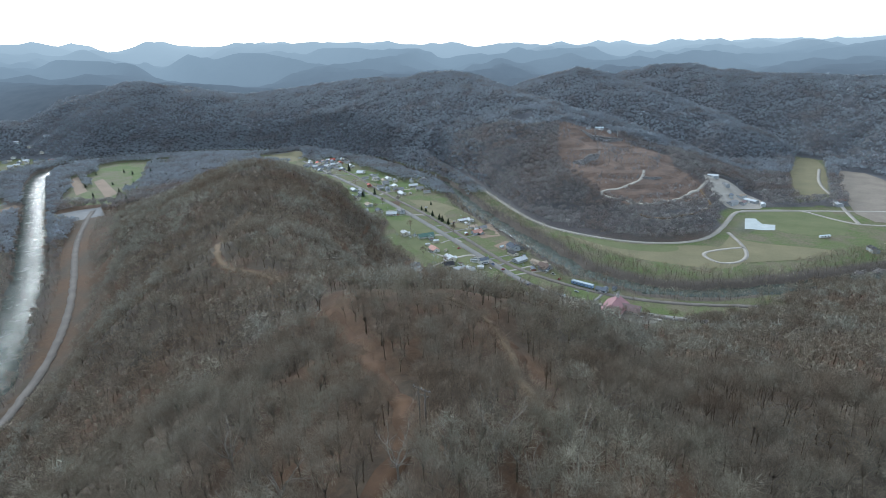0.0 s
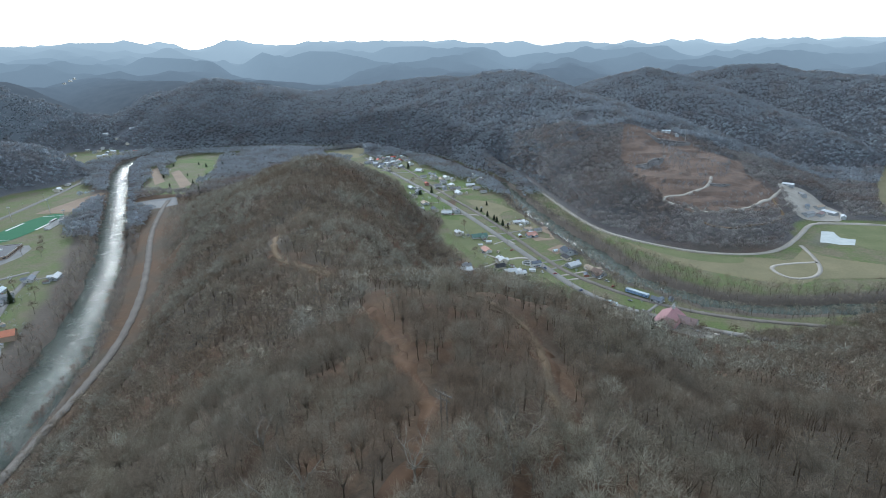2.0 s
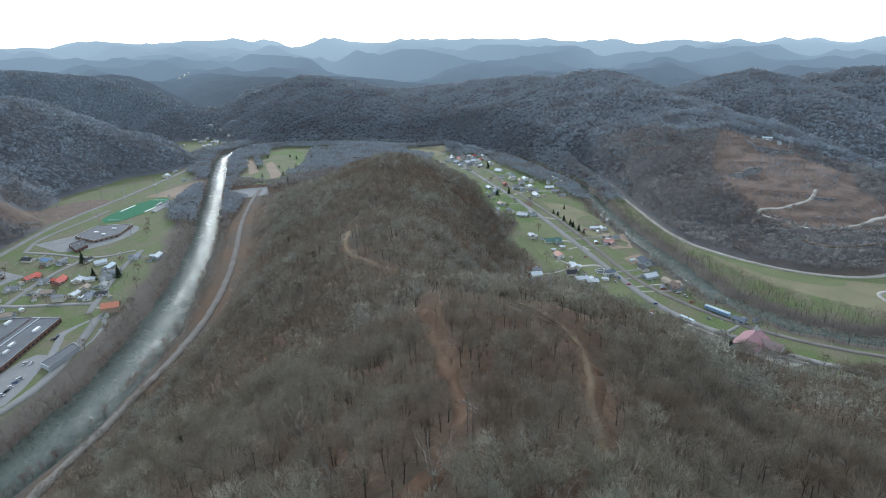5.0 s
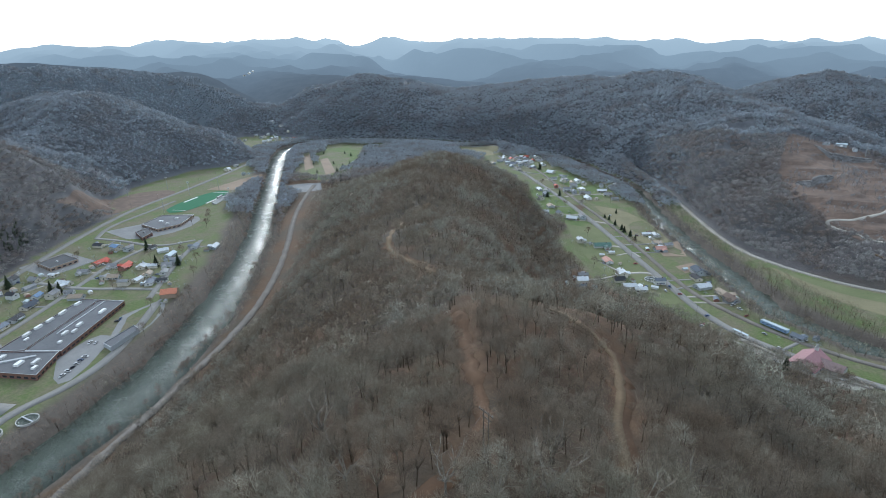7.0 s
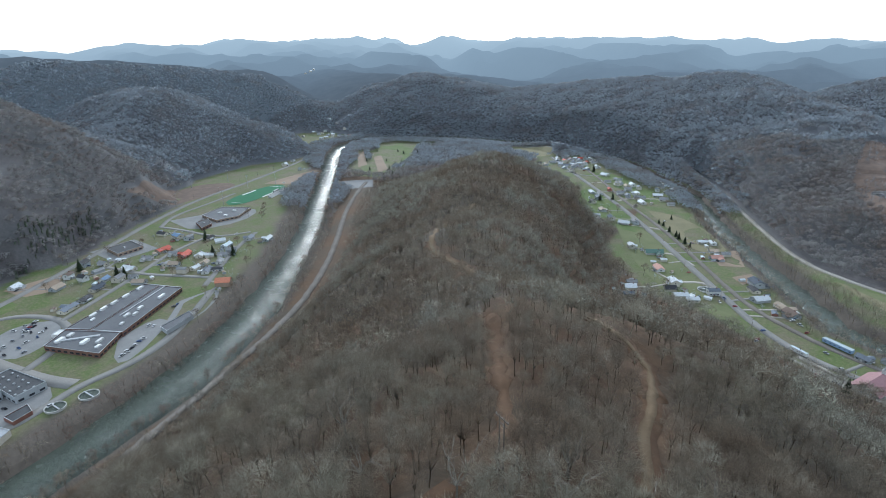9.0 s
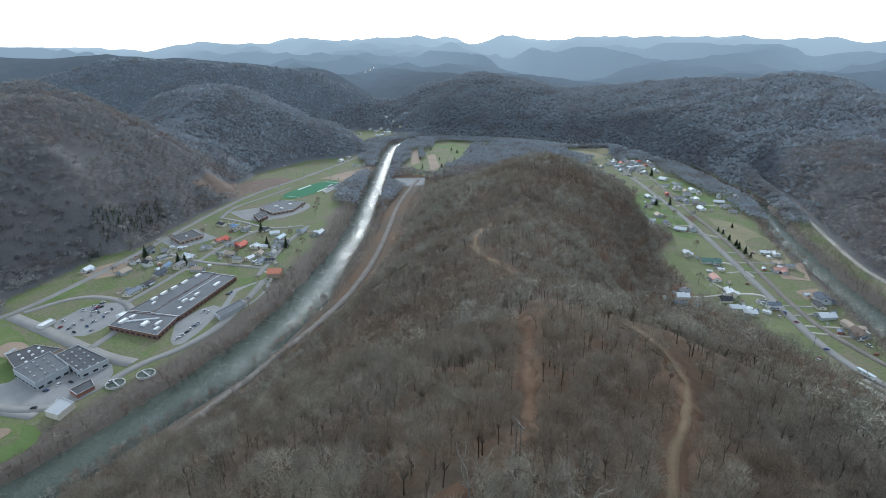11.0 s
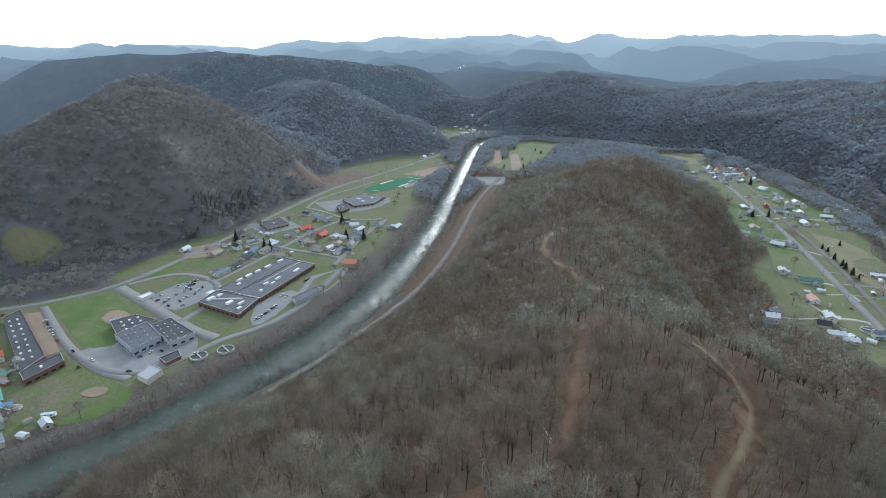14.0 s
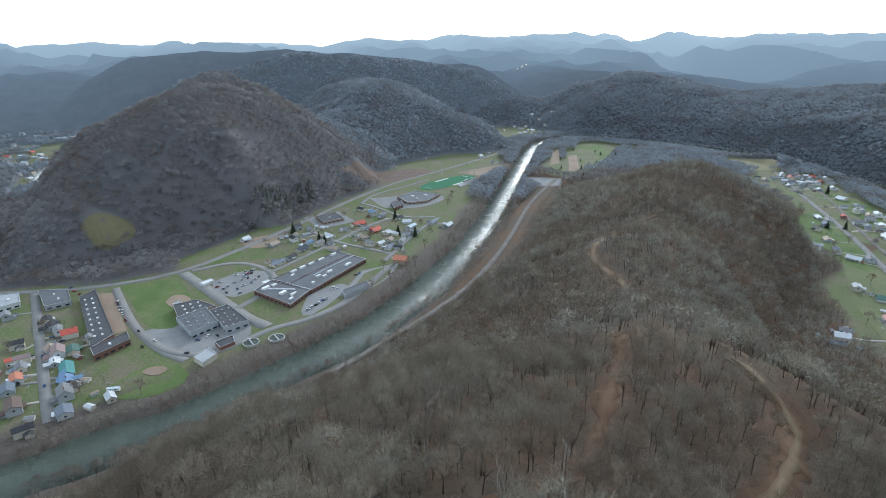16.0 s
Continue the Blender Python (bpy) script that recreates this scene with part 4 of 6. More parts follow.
def house(x, y, L, roof, r, group):
    """A small-town house: walls, gable roof, porch, chimney, door and windows."""
    long_ = L >= 20
    L = L * 0.88
    W = L * (0.45 if long_ else r.uniform(0.58, 0.75))
    H = 3.0 if long_ or r.random() < 0.6 else 5.2
    turn = lane_turn(x, y) + (90 if r.random() < 0.35 and not long_ else 0) + r.uniform(-4, 4)
    wall = r.choice(WALLS[:3] if roof not in ("red", "orange") else WALLS[:2] + WALLS[3:5])
    kind = "long low" if long_ else "two-storey" if H > 4 else "single-storey"
    t = thing("house", x, y, turn, f"{kind} house with {wall.name.replace('_', ' ')} under a {SAY.get(roof, roof)} roof", "house", group)
    rise = W * r.uniform(0.2, 0.36)
    part("wall", gable_walls(L, W, H, rise), wall, t)
    rf = part("roof", gable_roof(L, W, H, rise), ROOFS[roof], t)
    if r.random() < 0.5:
        part("chimney", solid(L * 0.2, L * 0.2 + 0.9, -0.5, 0.4, H, H + rise + 1.1), M_BRICK, rf)
    side = 1 if r.random() < 0.5 else -1
    y0 = side * W / 2
    part("door", solid(-0.55, 0.55, y0 - 0.06, y0 + 0.06, 0.1, 2.2), M_TRIM if wall is not WALLS[0] else WALLS[3], t)
    for fx in (-0.32, 0.3):
        w = part("window", solid(fx * L - 0.75, fx * L + 0.75, y0 - 0.05, y0 + 0.05, 1.0, 2.3), M_GLASS, t)
        part("sill", solid(fx * L - 0.85, fx * L + 0.85, y0 - 0.14, y0 + 0.14, 0.86, 0.98), M_TRIM, w)
    for ex in (-1, 1):
        part("window", solid(ex * L / 2 - 0.05, ex * L / 2 + 0.05, -0.7, 0.7, H - 1.9, H - 0.6), M_GLASS, t)
    if r.random() < 0.65:
        bm = solid(-L * 0.25, L * 0.2, min(y0, y0 + side * 2.4), max(y0, y0 + side * 2.4), 2.45, 2.65)
        for px in (-L * 0.24, L * 0.19):
            tube(bm, (px, y0 + side * 2.25, 0), (px, y0 + side * 2.25, 2.5), 0.09, 0.09, 5)
        part("porch", bm, ROOFS[r.choice(["grey", "white", roof])], t)
    if r.random() < 0.4:
        ww = L * 0.4
        bm = gable_roof(ww, W * 0.75, 2.6, W * 0.16)
        wing = part("wing", gable_walls(ww, W * 0.7, 2.6, W * 0.15), wall, t, m=pose(L * 0.2, -side * W * 0.72, 0, 0, 0, 90))
        part("wing_roof", bm, ROOFS[roof], wing)
    return t


HOUSES_MILL = [
    (-538, -14, 12, "grey"), (-508, 17, 14, "black"), (-491, 20, 15, "black"), (-475, 24, 13, "grey"), (-462, 32, 14, "red"), (-466, -6, 13, "black"),
    (-443, 17, 12, "tan"), (-430, 22, 16, "mauve"), (-430, 32, 15, "green"), (-416, 19, 13, "white"), (-435, -2, 13, "mauve"), (-435, -7, 13, "red"),
    (-422, -3, 13, "grey"), (-405, -6, 14, "orange"), (-391, -11, 16, "slate"), (-396, 26, 24, "teal"), (-382, 25, 22, "blue"), (-366, 27, 13, "black"),
    (-358, 23, 16, "grey"), (-360, -7, 18, "brown"), (-336, 21, 15, "slate"), (-327, -2, 13, "black"), (-442, 45, 9, "grey"), (-336, 49, 11, "white"),
]
HOUSES_SCHOOL = [
    (-635, 240, 14, "white"), (-592, 263, 17, "tan"), (-616, 286, 12, "brown"), (-524, 243, 22, "slate"), (-533, 263, 16, "black"), (-554, 286, 20, "navy"),
    (-605, 313, 14, "grey"), (-571, 303, 13, "blue"), (-557, 311, 15, "grey"), (-529, 319, 16, "tan"), (-642, 315, 14, "black"), (-625, 329, 13, "grey"),
    (-581, 337, 20, "white"), (-619, 346, 10, "white"), (-609, 397, 22, "red"), (-566, 400, 22, "red"), (-547, 408, 14, "white"), (-596, 368, 14, "grey"),
    (-546, 372, 14, "tan"), (-517, 364, 13, "grey"), (-555, 368, 12, "grey"), (-513, 378, 13, "white"), (-494, 380, 20, "slate"), (-486, 389, 13, "black"),
]
HOUSES_BANK = [
    (-506, 407, 14, "grey"), (-523, 425, 14, "grey"), (-551, 451, 20, "pale"), (-525, 438, 13, "grey"), (-599, 459, 15, "black"), (-574, 458, 15, "white"),
    (-549, 487, 16, "slate"), (-675, 437, 16, "black"), (-641, 439, 16, "blue"), (-622, 443, 13, "grey"), (-443, 365, 18, "orange"), (-526, 499, 20, "white"),
    (-450, 375, 9, "grey"), (-536, 415, 12, "white"), (-583, 395, 12, "grey"), (-518, 395, 12, "tan"), (-924, 896, 14, "white"), (-948, 944, 12, "grey"),
    (-594, 291, 12, "black"), (-550, 324, 11, "grey"),
]
HOUSES_VILLAGE = [
    (-387, 1214, 15, "grey"), (-395, 1267, 15, "white"), (-367, 1237, 16, "red"), (-364, 1270, 16, "mauve"), (-326, 1199, 14, "grey"), (-338, 1255, 14, "slate"),
    (-315, 1225, 14, "grey"), (-293, 1176, 14, "white"), (-316, 1146, 13, "black"), (-301, 1246, 14, "grey"), (-281, 1201, 12, "white"), (-347, 1191, 14, "slate"),
    (-315, 1272, 13, "black"), (-361, 1193, 12, "white"), (-310, 1183, 12, "grey"), (-242, 1129, 18, "white"), (-220, 1072, 13, "grey"), (-210, 1099, 14, "slate"),
    (-194, 1071, 13, "grey"), (-176, 1040, 13, "tan"), (-170, 1058, 16, "white"), (-168, 1018, 13, "grey"), (-148, 1001, 16, "white"), (-136, 969, 22, "grey"),
]
HOUSES_ROAD = [
    (-126, 943, 22, "white"), (-113, 1001, 18, "white"), (-98, 975, 16, "grey"), (-82, 952, 13, "grey"), (-220, 973, 20, "white"), (-197, 935, 15, "slate"),
    (-210, 875, 13, "white"), (-226, 893, 12, "white"), (-191, 844, 13, "slate"), (-169, 865, 16, "tan"), (-168, 828, 13, "white"), (-157, 808, 13, "grey"),
    (-143, 821, 14, "slate"), (-121, 810, 18, "white"), (-108, 819, 15, "grey"), (-197, 905, 12, "black"), (-86, 708, 13, "white"), (-56, 700, 24, "green"),
    (-40, 648, 17, "pink"), (-18, 611, 15, "white"), (-41, 679, 8, "white"), (-209, 841, 12, "grey"),
]
HOUSES_LANE = [
    (-18, 594, 13, "black"), (-5, 576, 16, "white"), (6, 577, 14, "white"), (22, 604, 13, "slate"), (-55, 582, 12, "grey"), (-51, 559, 13, "white"),
    (-49, 544, 12, "slate"), (-11, 771, 13, "white"), (1, 773, 13, "white"), (6, 741, 12, "tan"), (12, 716, 16, "pink"), (20, 735, 12, "grey"),
    (58, 651, 18, "navy"), (57, 633, 15, "black"), (64, 610, 18, "white"), (84, 599, 20, "tan"), (91, 589, 16, "brown"), (141, 525, 12, "slate"),
]
HOUSES_FAR_WEST = [
    (-2072, -33, 16, "white"), (-2077, 2, 15, "grey"), (-1976, 36, 15, "white"), (-1815, -17, 16, "slate"), (-1678, 13, 16, "white"), (-1485, -10, 15, "grey"),
    (-1378, -24, 16, "white"), (-1394, 5, 14, "white"), (-1312, 19, 14, "tan"), (-1242, -18, 15, "grey"), (-1963, 114, 16, "white"), (-1781, 131, 16, "slate"),
    (-1922, 170, 15, "grey"), (-1584, 111, 20, "white"), (-1655, 135, 15, "white"), (-1845, 80, 14, "grey"), (-2028, 203, 14, "white"),
]
HOUSES_FAR_NORTH = [
    (-1241, 1332, 15, "grey"), (-1171, 1293, 15, "white"), (-1198, 1353, 15, "white"), (-1241, 1427, 14, "grey"), (-1179, 1392, 15, "slate"), (-1212, 1458, 14, "white"),
    (-1290, 1438, 14, "white"), (-1135, 1324, 13, "grey"), (-1157, 1258, 14, "white"), (-1927, 2002, 18, "white"), (-1882, 1926, 15, "grey"), (-1981, 2080, 15, "white"),
]
ra = random.Random(41)


def strewn(rows, count, x0, x1, y0, y1, gap, sizes):
    """More homes of a crowded quarter, none nearer than gap to another."""
    for _ in range(count * 8):
        x, y = round(ra.uniform(x0, x1)), round(ra.uniform(y0, y1))
        if count and float(lie(x, y)) < 5 and all(math.hypot(x - q[0], y - q[1]) > gap for q in rows):
            rows.append((x, y, ra.choice(sizes), ra.choice(("white", "grey", "white", "slate", "pale", "tan", "black", "red"))))
            count -= 1


strewn(HOUSES_VILLAGE, 16, -410, -285, 1165, 1290, 15, (11, 12, 13))
strewn(HOUSES_VILLAGE, 10, -215, -95, 960, 1080, 16, (10, 12, 14))
strewn(HOUSES_FAR_WEST, 34, -1640, -1120, -45, 45, 22, (13, 14, 16))
strewn(HOUSES_FAR_WEST, 22, -2000, -1560, 60, 190, 24, (13, 15, 18))
strewn(HOUSES_FAR_NORTH, 10, -1290, -1120, 1260, 1470, 20, (12, 13, 14))
FAR_HOMES = len(HOUSES_FAR_WEST) + len(HOUSES_FAR_NORTH)
ribbon("road", [(-2060, 75), (-1900, 140), (-1731, 178), (-1650, 165), (-1560, 120), (-1400, 30), (-1100, 10)], 10, M_CONC, 0.6, "pale highway through the western valley", "road")
GROUPS = {"mill": HOUSES_MILL, "school street": HOUSES_SCHOOL, "river bank": HOUSES_BANK, "far village": HOUSES_VILLAGE, "valley road": HOUSES_ROAD,
          "railway lane": HOUSES_LANE, "western valley": HOUSES_FAR_WEST, "northern valley": HOUSES_FAR_NORTH}
rr = random.Random(5)
HOUSE_SPOTS = HOMES
for name_, rows_ in GROUPS.items():
    for x, y, L, roof in rows_:
        HOUSE_SPOTS.append((x, y))
        house(x, y, L, roof, rr, f"houses of the {name_}")


# ---- drives and small sheds beside the houses ----
def nearest_on_lane(x, y):
    best = (1e9, x, y)
    for line in ALL_LANES[:-1]:
        for p, q in zip(line[:-1], line[1:]):
            u = max(0, min(1, ((x - p[0]) * (q[0] - p[0]) + (y - p[1]) * (q[1] - p[1])) / ((q[0] - p[0]) ** 2 + (q[1] - p[1]) ** 2)))
            a, b = p[0] + u * (q[0] - p[0]), p[1] + u * (q[1] - p[1])
            best = min(best, (math.hypot(x - a, y - b), a, b))
    return best


HOME_CARS = []
rd = random.Random(21)
for x, y in HOUSE_SPOTS[:-FAR_HOMES]:
    d_, a, b = nearest_on_lane(x, y)
    side_x, side_y = rd.choice((-1, 1)) * 7, rd.choice((-1, 1)) * 4
    if 12 < d_ < 55 and rd.random() < 0.75:
        ribbon("drive", [(x + side_x, y + side_y), (a, b)], 3.2, rd.choice((M_GRAVEL, M_ASPHALT)), 0.26 + 0.04 * rd.random(), "short drive from a house to the lane", "drive")
        if rd.random() < 0.8:
            HOME_CARS.append((x + side_x * 0.9 + (a - x) * 0.12, y + side_y * 0.9 + (b - y) * 0.12))
    if rd.random() < 0.55:
        ang = rd.uniform(0, 6.28)
        sx, sy = x + math.cos(ang) * 15, y + math.sin(ang) * 15
        if nearest_on_lane(sx, sy)[0] > 8:
            c = rd.choice(("grey", "white", "slate", "brown", "tan", "pale"))
            t = thing("garden_shed", sx, sy, rd.uniform(0, 180), f"small yard shed under a {SAY.get(c, c)} roof", "shed", "yard sheds")
            L = rd.uniform(4, 7.5)
            part("wall", gable_walls(L, L * 0.65, 2.3, 0.9), WALLS[rd.randrange(4)], t)
            part("roof", gable_roof(L, L * 0.65, 2.3, 0.9, 0.25, 0.12), ROOFS[c], t)
            part("door", solid(-0.8, 0.8, L * 0.325 - 0.04, L * 0.325 + 0.06, 0, 2.0), M_TRIM, t)


# ---- the large flat-roofed buildings ----
def flat_building(name, poly, H, wall, roof, label, units=(), storeys=1, parapet=0.7, bands=True):
    """Walls on a plan, a recessed roof behind a parapet, window bands, and roof units at places along and across the plan."""
    cx, cy = sum(p[0] for p in poly) / len(poly), sum(p[1] for p in poly) / len(poly)
    area = sum(a[0] * b[1] - b[0] * a[1] for a, b in zip(poly, poly[1:] + poly[:1]))
    pts = [(x - cx, y - cy) for x, y in (poly if area > 0 else poly[::-1])]
    t = thing(name, cx, cy, 0, label, "building", z=0.0)
    n = len(pts)

    def ring(k, z, bm):
        return [bm.verts.new((x * k, y * k, z)) for x, y in pts]

    span = max(math.hypot(*p) for p in pts)
    k_in = 1 - 0.45 / span
    bm = bmesh.new()
    rings = [ring(1, -0.5, bm), ring(1, H, bm), ring(k_in, H, bm), ring(k_in, H - parapet, bm)]
    for a, b in zip(rings[:-1], rings[1:]):
        for k in range(n):
            bm.faces.new((a[k], a[(k + 1) % n], b[(k + 1) % n], b[k]))
    part("wall", bm, wall, t)
    bm = bmesh.new()
    bm.faces.new(ring(k_in * 1.0005, H - parapet + 0.02, bm))
    rf = part("roof", bm, roof, t)
    bm = bmesh.new()
    a, b, c, d = ring(1.004, H - 0.25, bm), ring(1.004, H + 0.06, bm), ring(k_in * 0.998, H + 0.06, bm), ring(k_in * 0.998, H - 0.25, bm)
    for u, v in ((a, b), (b, c), (c, d)):
        for k in range(n):
            bm.faces.new((u[k], u[(k + 1) % n], v[(k + 1) % n], v[k]))
    part("coping", bm, M_STEEL, t)
    for k in range(n if bands else 0):
        p, q = Vector(pts[k]), Vector(pts[(k + 1) % n])
        long_ = (q - p).length
        if long_ < 8:
            continue
        for s in range(storeys):
            z0 = 1.0 + s * 3.6
            count = int(long_ // 6)
            for j in range(count):
                mid = p + (q - p) * ((j + 0.5) / count)
                ang = math.degrees(math.atan2(q.y - p.y, q.x - p.x))
                part("window", solid(-1.9, 1.9, -0.08, 0.06, z0, z0 + 1.7), M_GLASS, t, m=pose(mid.x, mid.y, 0, 0, 0, ang))
    for ux, uy, ul, uw, uh, ang in units:
        part("roof_unit", solid(-ul / 2, ul / 2, -uw / 2, uw / 2, 0, uh, 0.15), M_TRIM if uh > 1 else M_STEEL, rf, m=pose(ux - cx, uy - cy, H - parapet, 0, 0, ang))
    return t


SA = math.degrees(math.atan2(100, -45))
flat_building("school", [(-454, 192), (-470, 216), (-421, 240), (-399, 210)], 5.2, M_BRICK, M_TAR, "red brick school with a flat grey roof",
              [(-452, 204, 9, 4, 2, SA), (-430, 214, 8, 4, 2, SA), (-421, 222, 8, 3, 1.8, SA), (-441, 216, 30, 3, 0.9, SA - 64), (-412, 216, 5, 3, 1.5, SA), (-455, 214, 6, 4, 1.5, SA)])
flat_building("school", [(-471, 217), (-510, 314), (-493, 321), (-450, 228)], 5.6, M_BRICK, M_TAR, "long school classroom wing with grey flat roof",
              [(-478, 245, 8, 3, 2, SA), (-484, 258, 8, 3, 2, SA), (-489, 271, 8, 3, 2, SA), (-495, 286, 9, 3, 2, SA), (-502, 305, 8, 3, 2, SA), (-469, 240, 5, 2, 1.4, SA)])
flat_building("school", [(-449, 228), (-492, 321), (-466, 330), (-420, 241)], 5.2, M_BRICK, M_TAR, "rear school wing with a raised roof edge",
              [(-450, 262, 7, 3, 1.8, SA), (-455, 278, 7, 3, 1.8, SA), (-446, 268, 6, 3, 1.8, SA), (-463, 305, 9, 3, 1.8, SA), (-437, 250, 4, 3, 1.5, SA), (-470, 290, 70, 1.5, 0.8, SA)])
bits = [(-432 + 9 * i + 2 * j, 120 + 7 * j, 1.6, 1.6, 1.0, 0) for i in range(4) for j in range(3)]
flat_building("gymnasium", [(-430, 113), (-438, 141), (-401, 142), (-393, 117)], 7.5, WALLS[2], M_TAR, "gymnasium with a grey flat roof and skylights", bits)
bits = [(-424 + 9 * i, 146 + 6 * j, 1.8, 1.6, 1.0, 10) for i in range(5) for j in range(3)]
flat_building("classroom_block", [(-431, 142), (-434, 160), (-388, 166), (-385, 144)], 6.5, WALLS[2], M_TAR_DARK, "grey classroom block with small roof vents", bits)
bits = [(-456 + 9 * i, 124 + 7 * j, 1.8, 2.2, 1.1, 0) for i in range(3) for j in range(3)]
flat_building("classroom_block", [(-465, 117), (-465, 138), (-439, 150), (-434, 115)], 6.0, WALLS[4], M_TAR_DARK, "dark-roofed classroom block behind the gymnasium", bits)
bits = [(-530 + 13 * i, 49 + 6 * j, 2, 2, 1.1, 0) for i in range(8) for j in range(2)]
flat_building("long_hall", [(-543, 45), (-555, 60), (-434, 63), (-418, 45)], 5.5, M_BRICK, M_TAR_DARK, "long brick hall with a dark flat roof", bits)
flat_building("brick_annex", [(-417, 44), (-430, 73), (-414, 73), (-401, 45)], 6.0, M_BRICK, M_TAR_DARK, "brick annex at the end of the hall", [(-415, 58, 3, 2, 1.2, 0)])
flat_building("store", [(-587, 12), (-572, 37), (-537, 38), (-537, 16)], 5.5, WALLS[2], M_TAR, "roadside store with a blue-grey flat roof", [(-565, 25, 3, 2, 1.2, 0), (-550, 28, 3, 2, 1.2, 0)])
flat_building("warehouse", [(-600, -34), (-590, -4), (-562, -3), (-556, -28)], 6.0, WALLS[0], M_TAR_PALE, "white warehouse with a pale metal roof", [(-575, -12, 4, 3, 1.2, 0)])
flat_building("stadium_school", [(-704, 522), (-719, 570), (-674, 592), (-650, 548), (-659, 515)], 4.8, WALLS[4], M_TAR, "brick school beside the stadium with grey roof",
              [(-690, 545, 6, 4, 1.6, 20), (-680, 565, 6, 4, 1.6, 20), (-670, 540, 5, 4, 1.6, 20)])
flat_building("school_annex", [(-676, 492), (-678, 514), (-650, 500), (-642, 478)], 5.0, M_BRICK, M_TAR_DARK, "low dark-roofed annex beside the stadium school", [(-662, 496, 3, 2, 1, 0)])
flat_building("supply_store", [(-672, 358), (-676, 392), (-640, 388), (-638, 354)], 5.0, WALLS[4], M_TAR_DARK, "dark-roofed store at the highway", [(-655, 372, 3, 2, 1.2, 0)])
flat_building("river_shed", [(-402, 266), (-409, 300), (-398, 297), (-389, 264)], 4.0, WALLS[2], M_TAR, "open grey shed beside the court", bands=False)
flat_building("maintenance_shed", [(-353, 110), (-364, 123), (-348, 127), (-340, 114)], 4.5, WALLS[1], M_TAR_PALE, "pale metal maintenance shed by the river", bands=False)
flat_building("canopy_shed", [(-370, 131), (-373, 147), (-361, 145), (-358, 132)], 3.6, WALLS[3], M_TAR_DARK, "dark-roofed shelter near the bank", bands=False)
flat_building("dugout", [(-476, 118), (-480, 126), (-477, 128), (-472, 119)], 2.6, WALLS[0], M_TAR_PALE, "small pale dugout beside the ball field", bands=False)
flat_building("pavilion", [(-514, 152), (-520, 166), (-512, 168), (-506, 155)], 3.2, WALLS[0], M_LINE, "small white-roofed pavilion on the lawn", bands=False)
flat_building("entrance_canopy", [(-474, 206), (-478, 215), (-470, 218), (-466, 209)], 4.0, WALLS[0], M_LINE, "white entrance canopy of the school", bands=False)


# ---- the church with its red roof ----
def church():
    t = thing("church", 143, 479, 62, "white church with a faded red metal roof", "church")
    part("wall", gable_walls(30, 19, 5.0, 5.5), WALLS[0], t)
    rf = part("roof", gable_roof(30, 19, 5.0, 5.5, 1.0), painted("faded_red_metal", (0.3, 0.16, 0.165), 0.6, 0.0, 0.2, 0.4), t)
    bm = solid(10.5, 13, -1.2, 1.2, 9.5, 13.0)
    part("belfry", bm, WALLS[0], rf)
    bm = bmesh.new()
    tube(bm, (11.75, 0, 13), (11.75, 0, 16.5), 1.6, 0.05, 4)
    part("spire", bm, M_STEEL, rf)
    wing = part("wing", gable_walls(16, 13, 4.2, 3.6), WALLS[0], t, m=pose(7, -14, 0, 0, 0, 90))
    part("wing_roof", gable_roof(16, 13, 4.2, 3.6, 0.8), ROOFS["mauve"], wing)
    for k in range(5):
        for s in (-1, 1):
            part("window", solid(-12 + 5 * k, -10.8 + 5 * k, s * 9.5 - 0.06, s * 9.5 + 0.06, 1.3, 3.8), M_GLASS, t)
    part("door", solid(14.94, 15.06, -1.1, 1.1, 0, 2.6), WALLS[3], t)


church()


# ---- vehicles ----
def car_proto(colour, label, long_=4.5, tall=1.45):
    m = painted(label.split()[0] + "_car_paint", colour, 0.35, 0.1, 0.05)
    t = thing("car", 0, 0, 0, label, "car", "parked cars", z=0)
    bm = solid(-long_ / 2, long_ / 2, -0.88, 0.88, 0.32, 0.85, 0.06)
    part("body", bm, m, t)
    cab = part("cabin", solid(-long_ * 0.32, long_ * 0.2, -0.8, 0.8, 0.83, tall, 0.22), M_GLASS, t)
    part("roof_panel", solid(-long_ * 0.26, long_ * 0.14, -0.6, 0.6, tall - 0.03, tall + 0.03), m, cab)
    for sx in (-0.31, 0.31):
        for sy in (-0.82, 0.82):
            bm = bmesh.new()
            tube(bm, (sx * long_, sy - 0.11, 0.33), (sx * long_, sy + 0.11, 0.33), 0.33, 0.33, 8)
            part("wheel", bm, M_TYRE, t)
    return t


PROTOS = [car_proto((0.7, 0.7, 0.7), "white parked car with dark windows"), car_proto((0.025, 0.025, 0.03), "black parked car on worn asphalt"),
          car_proto((0.3, 0.31, 0.33), "silver parked car with dark windows"), car_proto((0.25, 0.03, 0.03), "red parked car with dark windows"),
          car_proto((0.05, 0.09, 0.2), "blue parked car with dark windows"), car_proto((0.65, 0.65, 0.64), "white pickup truck parked beside a lane", 5.6, 1.8)]
CARS_LOT = [(-496, 166), (-487, 170), (-475, 170), (-498, 185), (-478, 182), (-501, 194), (-511, 199), (-502, 201), (-520, 204), (-513, 208), (-499, 212), (-494, 206),
            (-487, 200), (-519, 194), (-509, 173), (-466, 181), (-484, 190), (-492, 176)]
